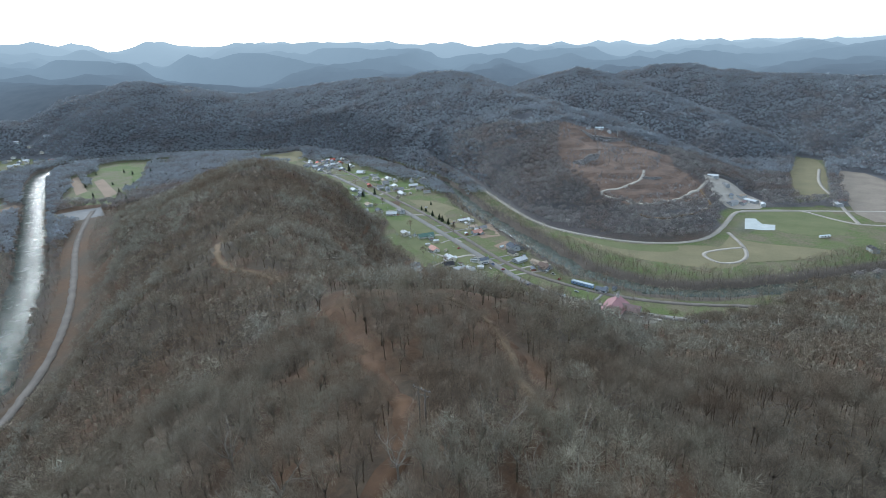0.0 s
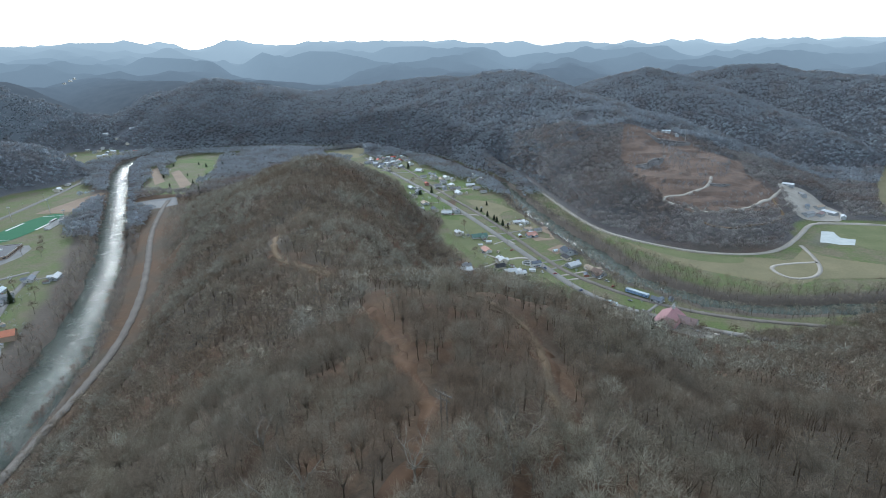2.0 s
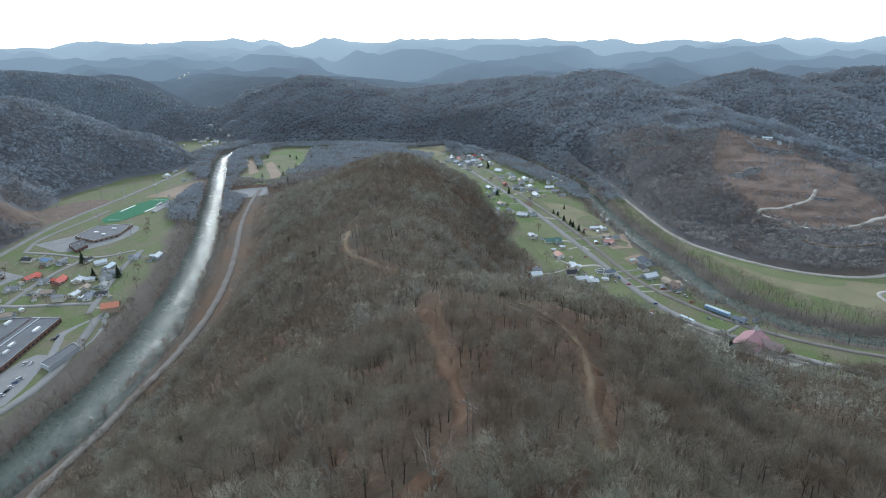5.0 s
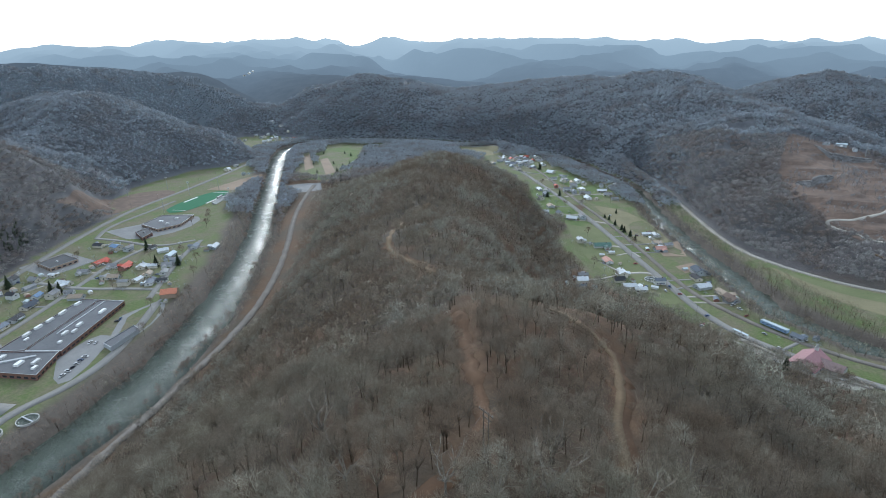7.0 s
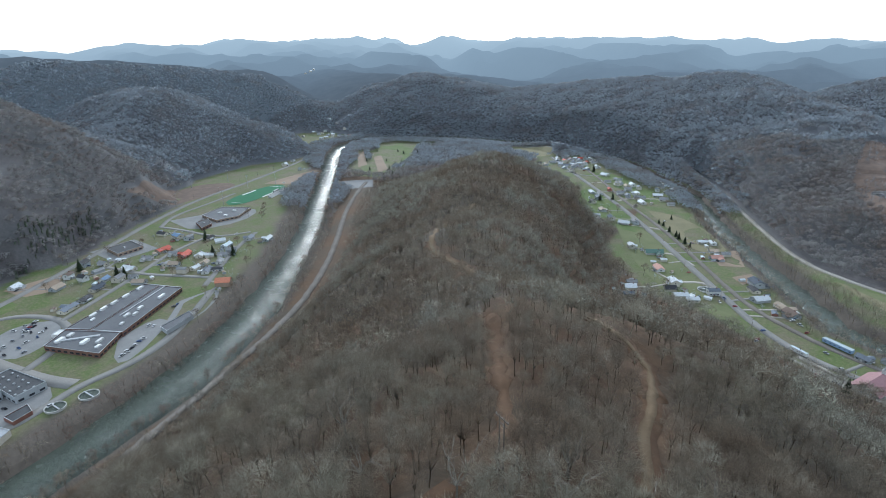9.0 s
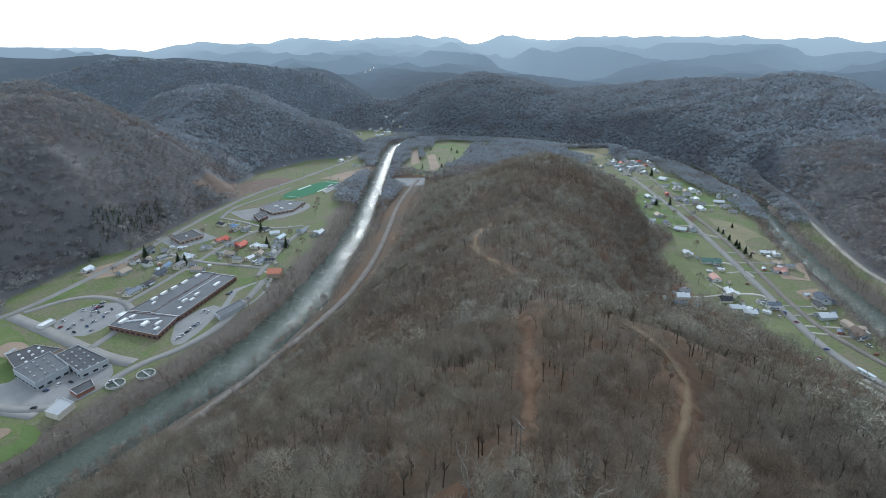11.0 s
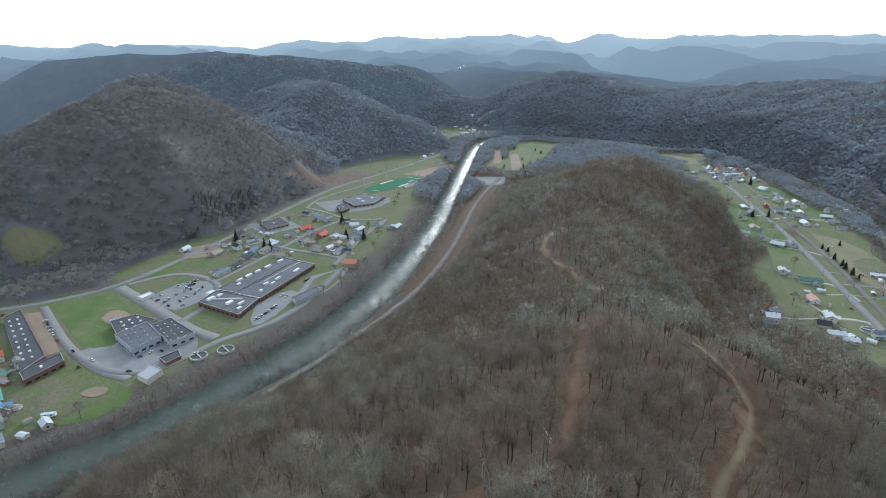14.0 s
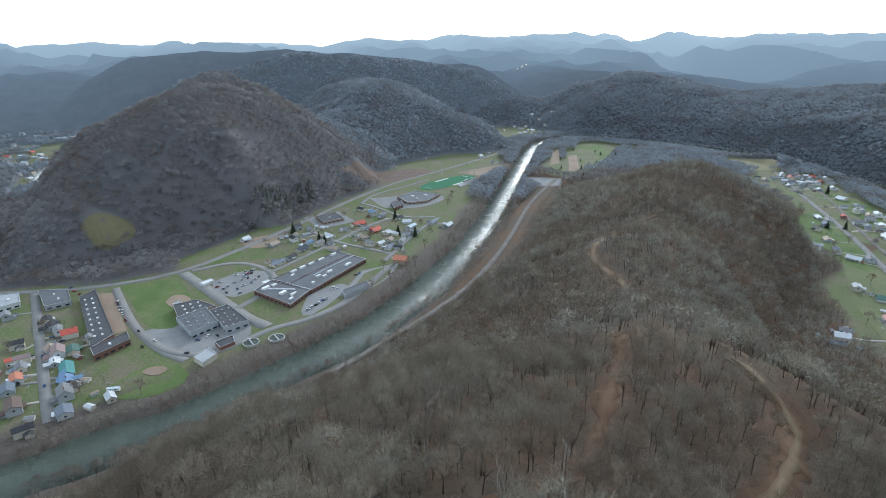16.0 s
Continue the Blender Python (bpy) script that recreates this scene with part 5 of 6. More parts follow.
CARS_STREET = [(-520, 74.5), (-511, 74.5), (-502, 74.8), (-494, 75), (-484, 75), (-468, 75.5), (-515, 74.6), (-404, 80), (-370, 108), (-361, 156), (-388, 121), (-390, 130), (-386, 137),
               (-409, 91), (-437, 82), (-383, 11), (-436, 11), (-588, 40), (-574, 42), (-563, 46), (-387, 222), (-390, 228), (-392, 233), (-395, 238), (-398, 243), (-400, 248),
               (-420, 265), (-415, 267), (-438, 302), (-440, 307)]
CARS_EAST = [(92, 576), (98, 569), (116, 523), (70, 541), (67, 520), (44, 583), (33, 599), (-9, 654), (11, 712), (-72, 850), (-143, 975), (20, 602), (66, 514), (125, 500), (30, 586),
             (16, 615), (11, 590), (103, 555), (112, 478), (120, 470), (108, 474), (165, 466)]
rc = random.Random(9)
first = True
for lot in (CARS_LOT, CARS_STREET, CARS_EAST, HOME_CARS):
    for x, y in lot:
        z = max(float(lie(x, y)) + 0.28, 0.2)
        copy_thing(rc.choice(PROTOS), pose(x, y, z + 0.12, 0, 0, lane_turn(x, y) + rc.choice((0, 90, 90, 180))))
for k, p in enumerate(PROTOS):
    p.matrix_basis = pose(-524 + 3.2 * k, 214 - 3 * k, 0.42, 0, 0, 60)


def trailer(x, y, L, W, H, turn, colour, label, category):
    t = thing("trailer", x, y, turn, label, category)
    m = painted(label.split()[0] + "_sheet", colour, 0.45, 0.1, 0.1)
    body = part("body", solid(-L / 2, L / 2, -W / 2, W / 2, 0.9, H, 0.05), m, t)
    part("roof", solid(-L / 2 - 0.1, L / 2 + 0.1, -W / 2 - 0.1, W / 2 + 0.1, H, H + 0.15), ROOFS["pale"], body)
    for k in range(max(2, int(L // 4))):
        part("window", solid(-L / 2 + 2 + 4 * k, -L / 2 + 3.4 + 4 * k, -W / 2 - 0.05, W / 2 + 0.05, 1.9, 2.7), M_GLASS, body)
    for sx in (-0.36, 0.36):
        for sy in (-1, 1):
            bm = bmesh.new()
            tube(bm, (sx * L, sy * W * 0.4 - 0.15, 0.5), (sx * L, sy * W * 0.4 + 0.15, 0.5), 0.5, 0.5, 8)
            part("wheel", bm, M_TYRE, t)
    return t


trailer(124.5, 539, 24, 4.2, 4.0, -36, (0.3, 0.42, 0.6), "blue and white railway coach on a siding", "railway coach")
trailer(97, 512, 14, 2.6, 3.8, -38, (0.8, 0.8, 0.78), "white semi trailer on the highway", "truck")
trailer(-345, 52, 9, 2.5, 3.2, 60, (0.78, 0.78, 0.76), "white box trailer beside the field", "trailer")
trailer(445, 690, 14, 3, 3.4, 10, (0.7, 0.72, 0.72), "white trailer on the pasture edge", "trailer")


# ---- posts, masts and the near power pole ----
def power_pole():
    """A two-legged wooden pole with two crossarms and guy wires, on the crest of the near hill."""
    x, y = 13, 124
    z = 156 - 13.2
    t = thing("power_pole", x, y, -28, "weathered wooden two-legged power pole with crossarms", "power pole", z=z)
    for sx in (-0.9, 0.9):
        bm = bmesh.new()
        tube(bm, (sx, 0, -3), (sx, 0, 13), 0.2, 0.14, 8)
        part("pole", bm, M_POLE, t)
    part("crossarm", solid(-2.5, 2.5, -0.12, 0.12, 12.3, 12.6), M_POLE, t)
    part("crossarm", solid(-1.6, 1.6, 0.16, 0.36, 10.6, 10.85), M_POLE, t)
    for sx in (-2.3, 0, 2.3):
        bm = bmesh.new()
        tube(bm, (sx, 0, 12.6), (sx, 0, 13.0), 0.1, 0.06, 6)
        part("insulator", bm, M_STEEL, t)
    bm = bmesh.new()
    tube(bm, (0.9, 0, 12), (4.5, -7, 0), 0.012, 0.012, 4)
    part("guy_wire", bm, M_STEEL, t)
    bm = bmesh.new()
    tube(bm, (-0.9, 0, 12), (-4.5, -7, 0), 0.012, 0.012, 4)
    part("guy_wire", bm, M_STEEL, t)


power_pole()


def light_mast(x, y, H=24):
    t = thing("light_mast", x, y, 20, "tall steel floodlight mast beside a ball field", "floodlight", "field floodlights")
    bm = bmesh.new()
    tube(bm, (0, 0, -1), (0, 0, H), 0.4, 0.22, 8)
    part("pole", bm, M_STEEL, t)
    rack = part("rack", solid(-2.4, 2.4, -0.15, 0.15, H - 1.4, H + 0.4), M_STEEL, t)
    for k in range(4):
        part("lamp", solid(-2.2 + 1.2 * k, -1.4 + 1.2 * k, -0.5, -0.16, H - 1.1, H + 0.2), M_TRIM, rack)


for x, y in [(-892, 714), (-905, 640), (-813, 699), (-742, 590), (-790, 748), (-702, 692)]:
    light_mast(x, y)


def road_pole(x, y, turn):
    t = thing("utility_pole", x, y, turn, "wooden utility pole with one crossarm at the roadside", "utility pole", "roadside poles")
    bm = bmesh.new()
    tube(bm, (0, 0, -1), (0, 0, 10), 0.17, 0.11, 6)
    part("pole", bm, M_POLE, t)
    part("crossarm", solid(-0.07, 0.07, -1.2, 1.2, 9.1, 9.3), M_POLE, t)
    part("transformer", solid(0.15, 0.65, -0.25, 0.25, 7.6, 8.5), M_STEEL, t)


for line, off in ((HWY_W, 7), (HWY_E, -7), (STREETS[5], 5)):
    pts_ = dense(line, 55)[1:-1]
    for p, q in zip(pts_[:-1], pts_[1:]):
        a = math.atan2(q[1] - p[1], q[0] - p[0])
        road_pole(p[0] - math.sin(a) * off, p[1] + math.cos(a) * off, math.degrees(a))


def bleachers():
    t = thing("bleachers", -724, 694, 111, "pale concrete and steel bleachers with a press box", "bleachers")
    for k in range(8):
        part("tier", solid(-34, 34, k * 0.9 - 6, k * 0.9 - 5.1, 0.3, 0.9 + 0.45 * k), M_CONC if k % 2 else M_STEEL, t)
    box_ = part("press_box", solid(-9, 9, 1.4, 4.6, 3.5, 7.2), WALLS[0], t)
    part("window", solid(-8.5, 8.5, 1.3, 1.42, 5.2, 6.4), M_GLASS, box_)


bleachers()


def round_tank(x, y, r):
    t = thing("settling_tank", x, y, 0, "round concrete treatment tank with dark water", "tank", "treatment tanks")
    bm = bmesh.new()
    n = 28
    rings = [[bm.verts.new((math.cos(6.2832 * k / n) * q, math.sin(6.2832 * k / n) * q, z)) for k in range(n)] for q, z in ((r, -0.5), (r, 1.4), (r - 0.5, 1.4), (r - 0.5, 0.2))]
    for a, b in zip(rings[:-1], rings[1:]):
        for k in range(n):
            bm.faces.new((a[k], a[(k + 1) % n], b[(k + 1) % n], b[k]))
    part("rim", bm, M_CONC, t)
    bm = bmesh.new()
    bm.faces.new([bm.verts.new((math.cos(6.2832 * k / n) * (r - 0.4), math.sin(6.2832 * k / n) * (r - 0.4), 0.6)) for k in range(n)])
    part("liquid", bm, M_WATER, t)
    part("walkway", solid(-r, r, -0.5, 0.5, 1.45, 1.65), M_STEEL, t)


round_tank(-356, 157, 7)
round_tank(-352, 178, 7)
round_tank(14, 612, 8)


# ---- the quarry ----
def radio_mast():
    x, y = 282, 1120
    t = thing("radio_mast", x, y, 0, "thin pale steel lattice mast on the quarry top", "mast")
    H = 22
    for k in range(3):
        a = 2.094 * k
        bm = bmesh.new()
        tube(bm, (math.cos(a) * 0.9, math.sin(a) * 0.9, -1), (math.cos(a) * 0.3, math.sin(a) * 0.3, H), 0.12, 0.1, 5)
        part("leg", bm, M_TRIM, t)
    bm = bmesh.new()
    for j in range(11):
        for k in range(3):
            a, b, q = 2.094 * k, 2.094 * (k + 1), 0.9 - 0.055 * j
            tube(bm, (math.cos(a) * q, math.sin(a) * q, 2 * j), (math.cos(b) * q, math.sin(b) * q, 2 * j + 2), 0.05, 0.05, 4)
    part("lattice", bm, M_TRIM, t)


radio_mast()


def rock_face(points, high, seed, label):
    """A broken, ledged rock wall in the cut slope."""
    r = np.random.default_rng(seed)
    pts = np.array(dense(points, 2.0))
    t = np.gradient(pts, axis=0)
    t /= np.linalg.norm(t, axis=1)[:, None]
    nrm = np.stack([t[:, 1], -t[:, 0]], 1)
    rows = 9
    V = []
    for j in range(rows + 3):
        u = min(j, rows) / rows
        back = 0 if j <= rows else 2.0 * (j - rows)
        jit = (r.random((len(pts), 3)) - 0.5) * (2.2, 2.2, 1.0)
        step = 3.0 * math.floor(u * 3) / 3 * 1.8 + back
        P = pts + nrm * step
        top = lie(*pts.T).max() * 0.25 + lie(*pts.T) * 0.75
        z = lie(*pts.T) - 2 + (top - lie(*pts.T) + high * np.sin(np.linspace(0.35, 2.8, len(pts)))) * u - (0 if j <= rows else 5.0 * (j - rows))
        V.append(np.c_[P, z] + jit)
    V = np.stack(V)
    idx = np.arange(V.shape[0] * V.shape[1]).reshape(V.shape[:2])
    q = np.stack([idx[:-1, :-1], idx[:-1, 1:], idx[1:, 1:], idx[1:, :-1]], -1).reshape(-1, 4)
    return tagged(new("rock_face", quick_mesh("rock_face", V.reshape(-1, 3), q, M_ROCK)), label, "rock face")


rock_face([(225, 985), (212, 955), (190, 945), (172, 962)], 12, 3, "dark broken rock face in the quarry cut")
rock_face([(290, 1100), (262, 1085), (232, 1092), (205, 1120)], 7, 4, "pale ledged rock rim at the quarry top")
rock_face([(310, 880), (285, 868), (255, 872)], 6, 5, "brown ledge of stripped rock")
SHEDS_Q = [(398, 930, 16, "white"), (410, 905, 14, "grey"), (425, 880, 16, "tan"), (432, 862, 20, "white"), (415, 850, 14, "mauve"), (396, 842, 18, "grey"), (440, 840, 12, "white"),
           (545, 840, 18, "white"), (560, 855, 14, "orange"), (230, 1150, 14, "grey"), (250, 1140, 16, "pale"), (268, 1132, 12, "grey"), (404, 868, 12, "slate"), (470, 640, 15, "black")]
for x, y, L, c in SHEDS_Q:
    t = thing("equipment_shed", x, y, rr.uniform(0, 180), f"{SAY.get(c, c)} metal shed in the quarry yard", "shed", "quarry sheds")
    part("wall", gable_walls(L, L * 0.5, 4.0, 1.5), WALLS[2], t)
    part("roof", gable_roof(L, L * 0.5, 4.0, 1.5, 0.3), ROOFS[c], t)
    part("door", solid(-1.8, 1.8, L * 0.25 - 0.05, L * 0.25 + 0.08, 0, 3.2), M_TRIM, t)


# ---- evergreens and yard trees ----
def spruce_proto(seed, high, wide, label, group):
    r = np.random.default_rng(seed)
    t = thing("spruce", 0, 0, 0, label, "evergreen tree", group, z=0)
    bm = bmesh.new()
    tube(bm, (0, 0, -0.8), (0, 0, high * 0.9), 0.25, 0.05, 6)
    part("trunk", bm, M_BARK, t)
    tri = []
    n = 620
    for k in range(n):
        u = (k + r.random()) / n
        z = high * (0.06 + 0.94 * u)
        reach = wide * (1 - u) ** 0.85 * r.uniform(0.45, 1.1) + 0.2
        a = r.random() * 6.283
        d = np.array((math.cos(a), math.sin(a), 0))
        s = np.array((-math.sin(a), math.cos(a), 0)) * (0.25 + 0.12 * reach)
        root = np.array((0, 0, z)) + d * reach * 0.3
        tip = np.array((0, 0, z - 0.28 * reach)) + d * reach
        tri.append((root - s, root + s, tip))
    tri = np.array(tri).reshape(-1, 3)
    ob = new("crown", quick_mesh("crown", tri, np.arange(len(tri)).reshape(-1, 3), M_NEEDLE))
    ob.parent = t
    return t


SPRUCES = [spruce_proto(1, 14, 4.8, "dark green spruce beside the houses", "evergreens"), spruce_proto(2, 8, 3.2, "small dark green evergreen on open grass", "evergreens")]
BIG_SPOTS = [(-175, 944), (-192, 928), (124, 449), (-577, 320), (-562, 321), (-534, 418), (-514, 433), (-600, 454), (-628, 304), (-774, 1239), (-754, 1228), (-764, 1266), (-732, 1239),
             (-756, 1187), (-720, 1147), (-681, 1001), (-688, 1036), (-669, 963), (-622, 883), (-622, 921), (-275, 1160), (-640, 905), (-650, 930), (-612, 900)]
SMALL_SPOTS = [(-78, 838), (-70, 829), (-57, 803), (-45, 785), (-40, 775), (-30, 760), (-22, 748), (-66, 867), (-807, 1181), (-772, 1159), (-747, 1054), (-716, 953), (-790, 1032), (-857, 1156)]
for spots_, proto in ((BIG_SPOTS, SPRUCES[0]), (SMALL_SPOTS, SPRUCES[1])):
    for k, (x, y) in enumerate(spots_):
        s = rc.uniform(0.75, 1.2)
        m_ = pose(x, y, float(lie(x, y)) + 0.1, 0, 0, rc.uniform(0, 360)) @ Matrix.Diagonal((s, s, s, 1))
        if k == 0:
            proto.matrix_basis = m_
        else:
            copy_thing(proto, m_ @ Matrix.Diagonal([1 / v for v in proto.scale] + [1]))


def yard_tree_proto(seed, label):
    t = thing("bare_tree", 0, 0, 0, label, "tree", "yard trees", z=0)
    tri = tree_template(seed, 8, 320, 0.13, 17, 5.2, 5, 2.6)
    stem = tri[:10].reshape(-1, 3)
    rest = tri[10:].reshape(-1, 3)
    for nm, v, m in (("trunk", stem, M_BARK), ("crown", rest, M_TWIG_OWN)):
        ob = new(nm, quick_mesh(nm, v, np.arange(len(v)).reshape(-1, 3), m))
        ob.parent = t
    return t


YARD_W = [(-329, 68), (-513, 349), (-526, 369), (-652, 349), (-668, 303), (-559, 429), (-537, 458), (-586, 250), (-640, 389), (-465, 414), (-498, 446), (-414, 354), (-422, 372),
          (-397, 322), (-388, 295), (-429, 333), (-452, -10), (-352, 32), (-483, 14), (-640, 560), (-650, 600), (-630, 580), (-610, 560)]
YARD_E = [(-51, 622), (-21, 590), (-149, 826), (-145, 863), (-81, 733), (-19, 710), (-28, 859), (-10, 805), (-85, 926), (-224, 1005), (31, 756), (2, 769), (-239, 950), (-130, 924), (105, 560), (150, 545), (160, 440), (190, 455)]
proto = yard_tree_proto(70, "bare spreading yard tree with pale twigs")
for k, (x, y) in enumerate(YARD_W + YARD_E):
    s = rc.uniform(0.5, 0.9)
    m_ = pose(x, y, float(lie(x, y)), 0, 0, rc.uniform(0, 360))
    if k == 0:
        proto.matrix_basis = m_
    else:
        copy_thing(proto, m_)


def near_keep(x, y):
    d = np.hypot(x - 55, y - 30)
    return wooded(x, y) & seen_side(x, y) & (d < 205)


def on_ridge(x, y):
    return (along(x, y, SPINES[0])[0] < 235) & (x < 60)


def rail_foot(x, y):
    """The strip just above the western railway."""
    return (along(x, y, RAIL_W)[0] < 45) & (x > -640) & (y > 330)


def mid_keep(x, y):
    d = np.hypot(x - 55, y - 30)
    return wooded(x, y) & ~rail_foot(x, y) & seen_side(x, y) & (d >= 205) & ((d < 600) | ((d < 1050) & on_ridge(x, y)))


def far_keep(x, y):
    d = np.hypot(x - 55, y - 30)
    return wooded(x, y) & seen_side(x, y) & (d >= 600) & (d < 2080) & ~((d < 1050) & on_ridge(x, y))


spots = scatter(-300, 420, -80, 300, 6.0, 11, near_keep)
pale = (vnoise(spots[:, 0] / 22 + 7, spots[:, 1] / 22) + 0.35 * (np.hypot(spots[:, 0] - 50, spots[:, 1] - 25) < 135)) > 0.84
plant("woods", spots[~pale], NEAR, (0.55, 1.0), M_TWIG, "bare brown hardwoods on the near ridge", seed=2)
plant("pale_woods", spots[pale], NEAR, (0.6, 1.05), M_TWIG_PALE, "bare pale-twigged hardwoods on the near ridge", seed=9)
spots = scatter(-700, 700, -50, 1000, 6.9, 12, mid_keep)
grey = vnoise(spots[:, 0] / 55 + 2, spots[:, 1] / 55) + 0.3 * vnoise(spots[:, 0] / 13, spots[:, 1] / 13) > 0.6
plant("woods", spots[~grey], MIDT, (0.6, 1.0), M_TWIG, "bare brown hardwoods along the ridge between the rivers", seed=3)
plant("woods", spots[grey], MIDT, (0.6, 1.05), M_TWIG_OLIVE, "bare grey-green hardwoods along the ridge crest", seed=13)
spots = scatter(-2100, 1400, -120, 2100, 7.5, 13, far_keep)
# Past about 1150 m the woods take the bluer grey, as painted haze.
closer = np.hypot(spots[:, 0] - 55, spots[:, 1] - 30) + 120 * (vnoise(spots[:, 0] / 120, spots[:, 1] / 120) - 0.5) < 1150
plant("woods", spots[closer], FINE, (0.7, 1.1), M_TWIG_MID, "brown winter woods on the valley sides, greyed by painted haze", seed=4, vary=0.12)
plant("woods", spots[~closer], FART, (0.75, 1.2), M_TWIG_FAR, "winter woods covering the far hillsides, blue-grey with painted haze", seed=14, vary=0.08)


SCHOOL_PLOT = [(-560, 20), (-340, 10), (-335, 130), (-360, 240), (-420, 320), (-600, 520), (-700, 400)]


def bank_keep(x, y):
    d, cols = along(x, y, RIVER)
    east = softstep(-560, -300, x) * softstep(380, 520, y)
    broad = 26 + np.where((y < 620) & (x < -250), 24, 44) * vnoise(x / 70 + 1, y / 70 + 2) + 55 * softstep(850, 1200, y) - 12 * east
    ok = (d > 20 - 9 * east) & (d < broad) & (y > -60) & seen_side(x, y)
    for line in ALL_LANES + [ROAD_Q]:
        ok &= along(x, y, line)[0] > 8
    ok &= along(x, y, RAIL_W)[0] > 12
    for poly in CLEARINGS + [SCHOOL_PLOT]:
        ok &= ~inside(x, y, poly)
    for hx, hy in HOUSE_SPOTS:
        ok &= np.hypot(x - hx, y - hy) > 11
    return ok


spots = scatter(-1100, 600, -60, 1560, 5.8, 14, bank_keep)
off = np.hypot(spots[:, 0] - 55, spots[:, 1] - 30)
# Same haze-tinted twig colour on the far bend.
plant("riverbank_woods", spots[off > 900], FART, (0.6, 1.0), M_TWIG_FAR, "bare woods along the far river bend, greyed by painted haze", seed=19, vary=0.15)
spots = spots[off <= 900]
east = (spots[:, 0] > -200) & (spots[:, 1] > 420)
plant("riverbank_trees", spots[east], LOWT, (0.4, 0.85), M_TWIG_PALE, "pale bare sycamores crowding the eastern river banks", seed=27)
spots = spots[~east]
shore = along(spots[:, 0], spots[:, 1], RIVER)[0]
brown = vnoise(spots[:, 0] / 25, spots[:, 1] / 25) + 0.25 * (shore > 30) > 0.6
plant("riverbank_brush", spots[brown], LOWT, (0.25, 0.5), M_BRUSH, "red-brown bare brush and saplings along the river", "brush", seed=8)
plant("riverbank_trees", spots[~brown], LOWT, (0.4, 0.8), M_TWIG_PALE, "pale bare sycamores lining the river bank", seed=5)


spots = scatter(-640, -230, 20, 860, 5.2, 23, lambda x, y: rail_foot(x, y) & wooded(x, y) & seen_side(x, y) & (along(x, y, RIVER)[0] > 30))
plant("trackside_brush", spots, LOWT, (0.25, 0.55), M_TWIG_OLIVE, "low bare brush between the railway and the ridge", "brush", seed=24)
spots = scatter(-800, -250, -40, 900, 6.5, 25, lambda x, y: (np.abs(along(x, y, RIVER)[0] - 18.5) < 3) & seen_side(x, y) & (vnoise(x / 30, y / 30) > 0.3))
plant("shore_trees", spots, MIDT, (0.45, 0.85), M_BRUSH, "dark bare trees leaning over the river's edge", seed=26)


def evergreen_keep(x, y):
    return inside(x, y, [(-640, 232), (-655, 245), (-735, 390), (-752, 385), (-690, 270)]) & wooded(x, y, 1.0)


EVER = [np.concatenate([[((-0.2, 0, -1), (0.2, 0, -1), (0, 0, 6))], np.array([
    [(math.cos(a) * 1.5, math.sin(a) * 1.5, 12 * u + 1), (math.cos(a + 1.1) * 1.5, math.sin(a + 1.1) * 1.5, 12 * u + 1), (math.cos(a + 0.3) * 3.2 * (1.05 - u), math.sin(a + 0.3) * 3.2 * (1.05 - u), 12 * u)]
    for u, a in zip(np.linspace(0.05, 1, 60), np.arange(60) * 2.4)])])]
spots = scatter(-760, -630, 225, 395, 5.2, 15, evergreen_keep)
plant("evergreen_woods", spots, EVER, (0.4, 0.75), M_PINE, "dark pine stand at the foot of the hill", seed=6)


def scrub_keep(x, y):
    return inside(x, y, SPOIL) & (vnoise(x / 30, y / 30 + 4) > 0.5) & (along(x, y, MINE_A)[0] > 5) & (along(x, y, MINE_B)[0] > 5)


spots = scatter(140, 380, 780, 1200, 7.5, 16, scrub_keep)
plant("quarry_scrub", spots, LOWT, (0.3, 0.7), M_TWIG_FAR, "sparse brown scrub on the stripped quarry benches", "brush", seed=7)

ry_ = np.random.default_rng(33)
near_homes = np.array([h for h in HOUSE_SPOTS[:-FAR_HOMES]], float)
spots = np.repeat(near_homes, 4, 0)
spots = spots + (14 + 10 * ry_.random((len(spots), 1))) * np.stack([np.cos(q := ry_.random(len(spots)) * 6.283), np.sin(q)], 1)
spots = spots[np.min([along(spots[:, 0], spots[:, 1], s)[0] for s in ALL_LANES], 0) > 5]
plant("yard_shrubs", spots, LOWT, (0.2, 0.6), M_TWIG_FAR, "bare shrubs and small trees between the houses", "shrubs", seed=12)


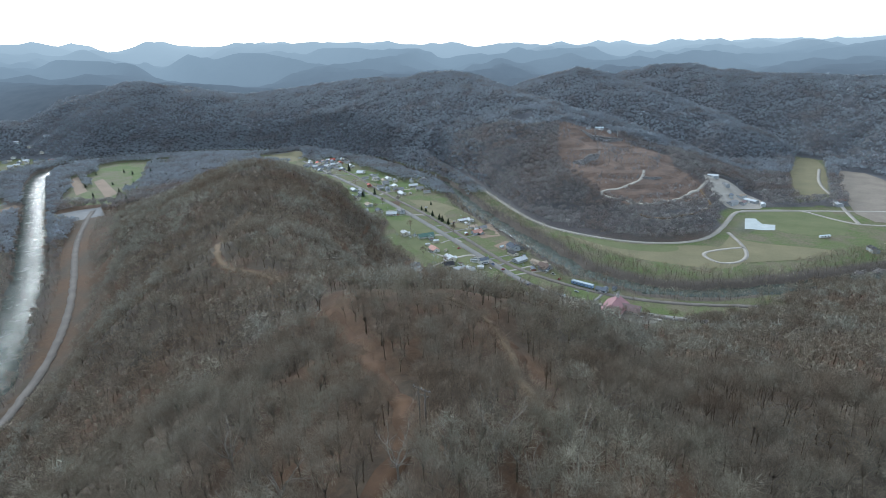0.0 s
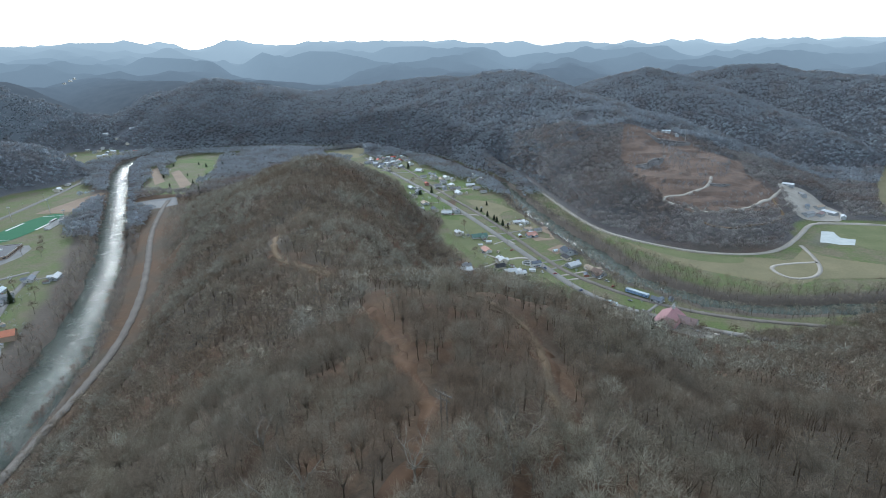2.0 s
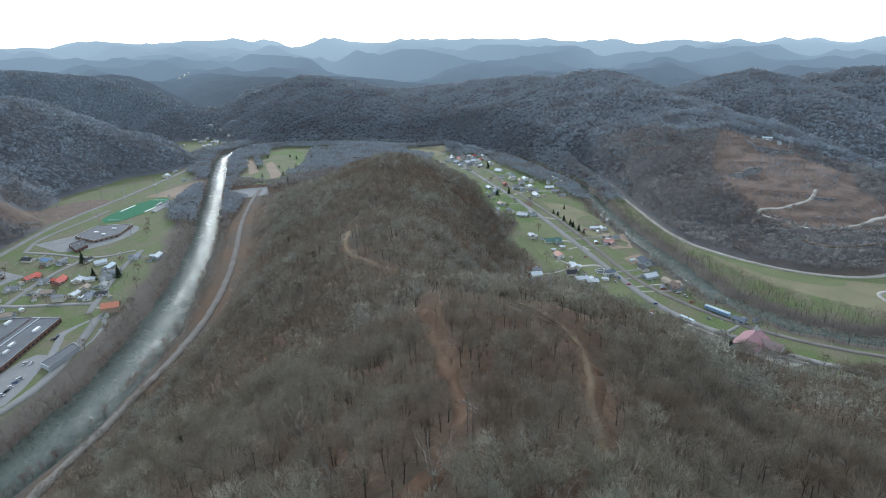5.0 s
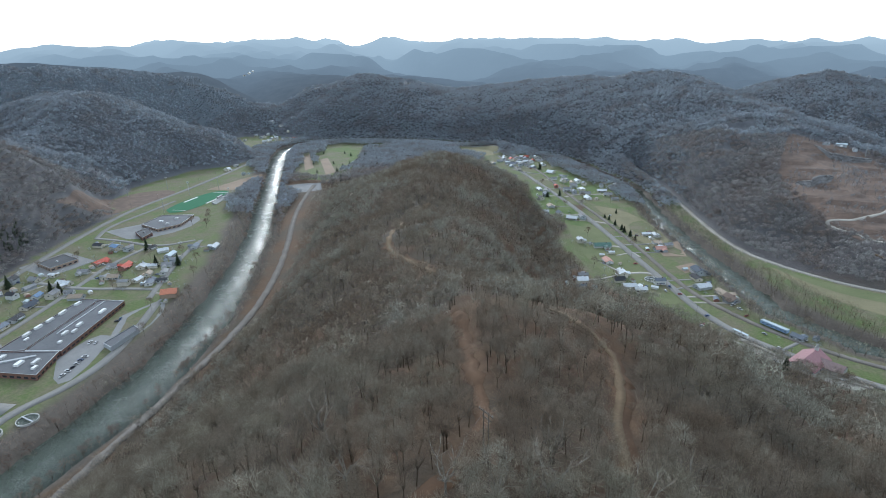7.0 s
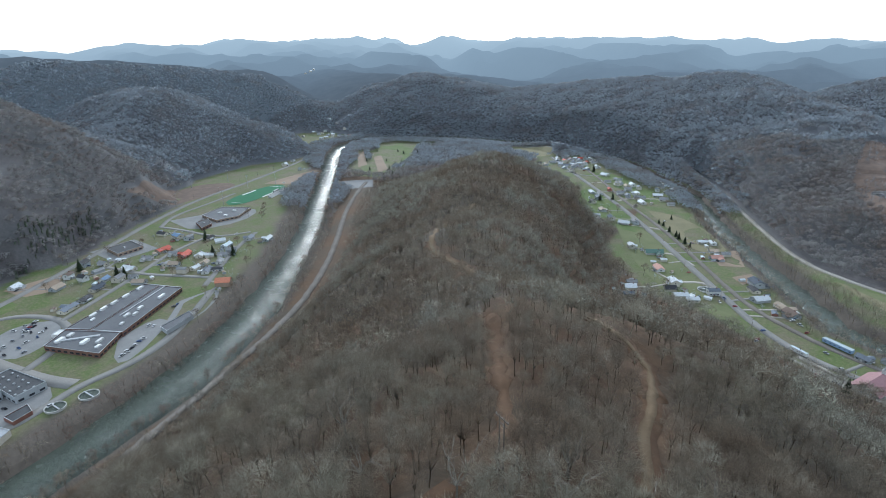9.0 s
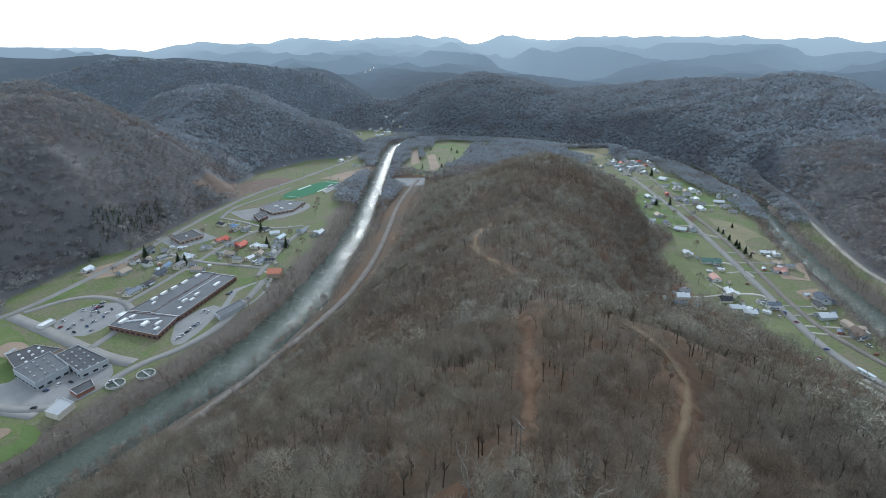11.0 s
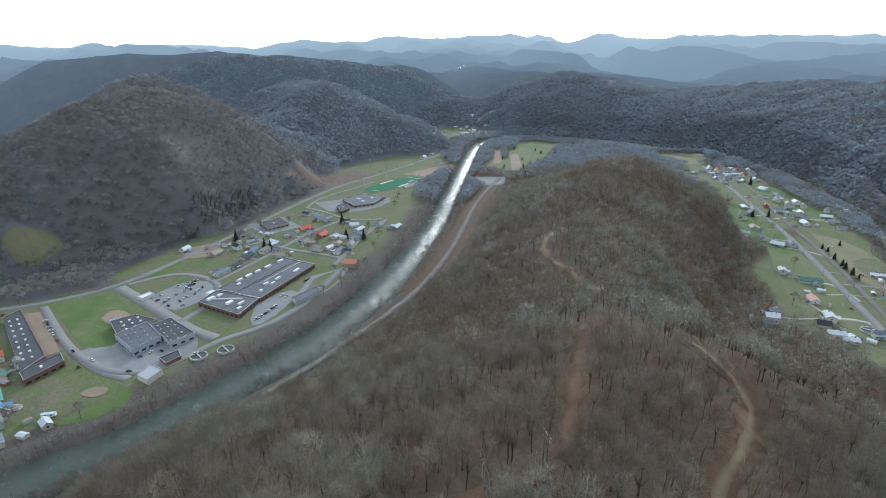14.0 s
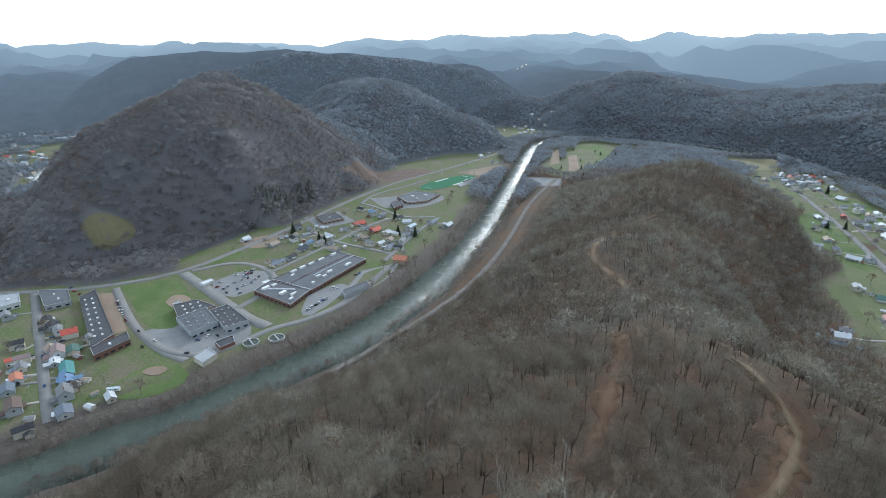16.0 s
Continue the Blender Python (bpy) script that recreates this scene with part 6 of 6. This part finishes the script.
# ---- pale sycamores on the near crest ----
def sycamore(x, y, high, seed):
    """A pale many-stemmed sycamore: trunk, forking limbs and fine twigs."""
    r = np.random.default_rng(seed)
    t = thing("sycamore", x, y, float(r.uniform(0, 360)), "pale bare sycamore with crooked spreading limbs", "tree", "sycamores on the crest")
    bm = bmesh.new()
    tube(bm, (0, 0, -1), (0.2, 0.1, high * 0.3), 0.32, 0.24, 8)
    part("trunk", bm, M_BARK, t)
    tips = []
    for k in range(6):
        a = k * 1.05 + r.uniform(-0.3, 0.3)
        bm = bmesh.new()
        p = Vector((0.2, 0.1, high * r.uniform(0.22, 0.3)))
        d = Vector((math.cos(a) * 0.75, math.sin(a) * 0.75, r.uniform(0.7, 1.5))).normalized()
        w = 0.17
        for j in range(5):
            q = p + d * high * 0.15
            tube(bm, p, q, w, w * 0.72, 5)
            side = (d + Vector(r.normal(0, 0.55, 3))).normalized()
            e = p + side * high * r.uniform(0.14, 0.24)
            tube(bm, p, e, w * 0.55, 0.025, 4)
            tips += [(p, e), (p, q)]
            p, w = q, w * 0.72
            d = (d + Vector(r.normal(0, 0.26, 3)) + Vector((0, 0, 0.08))).normalized()
        part("limb", bm, M_SYCAMORE, t)
    tri = []
    for k in range(900):
        p, q = tips[k % len(tips)]
        b = p.lerp(q, r.uniform(0.3, 1.0))
        d = ((q - p).normalized() + Vector(r.normal(0, 0.6, 3)) + Vector((0, 0, 0.25))).normalized()
        s = d.cross(Vector(r.normal(0, 1, 3))).normalized() * 0.03
        tri += [b - s, b + s, b + d * r.uniform(0.8, 2.2)]
    ob = new("crown", quick_mesh("crown", [tuple(v) for v in tri], np.arange(len(tri)).reshape(-1, 3), M_TWIG_OWN))
    ob.parent = t


M_SYCAMORE = mottled("pale_sycamore_bark", (0.24, 0.225, 0.19), (0.5, 0.475, 0.42), 0.4, 3)
for k, (x, y) in enumerate([(38, 109), (21, 111), (30, 118), (58, 139), (-20, 98), (27, 131), (-17, 108), (49, 121), (9, 110), (-35, 122)]):
    sycamore(x, y, 13 + 3 * ((k * 7) % 5) / 4, 80 + k)
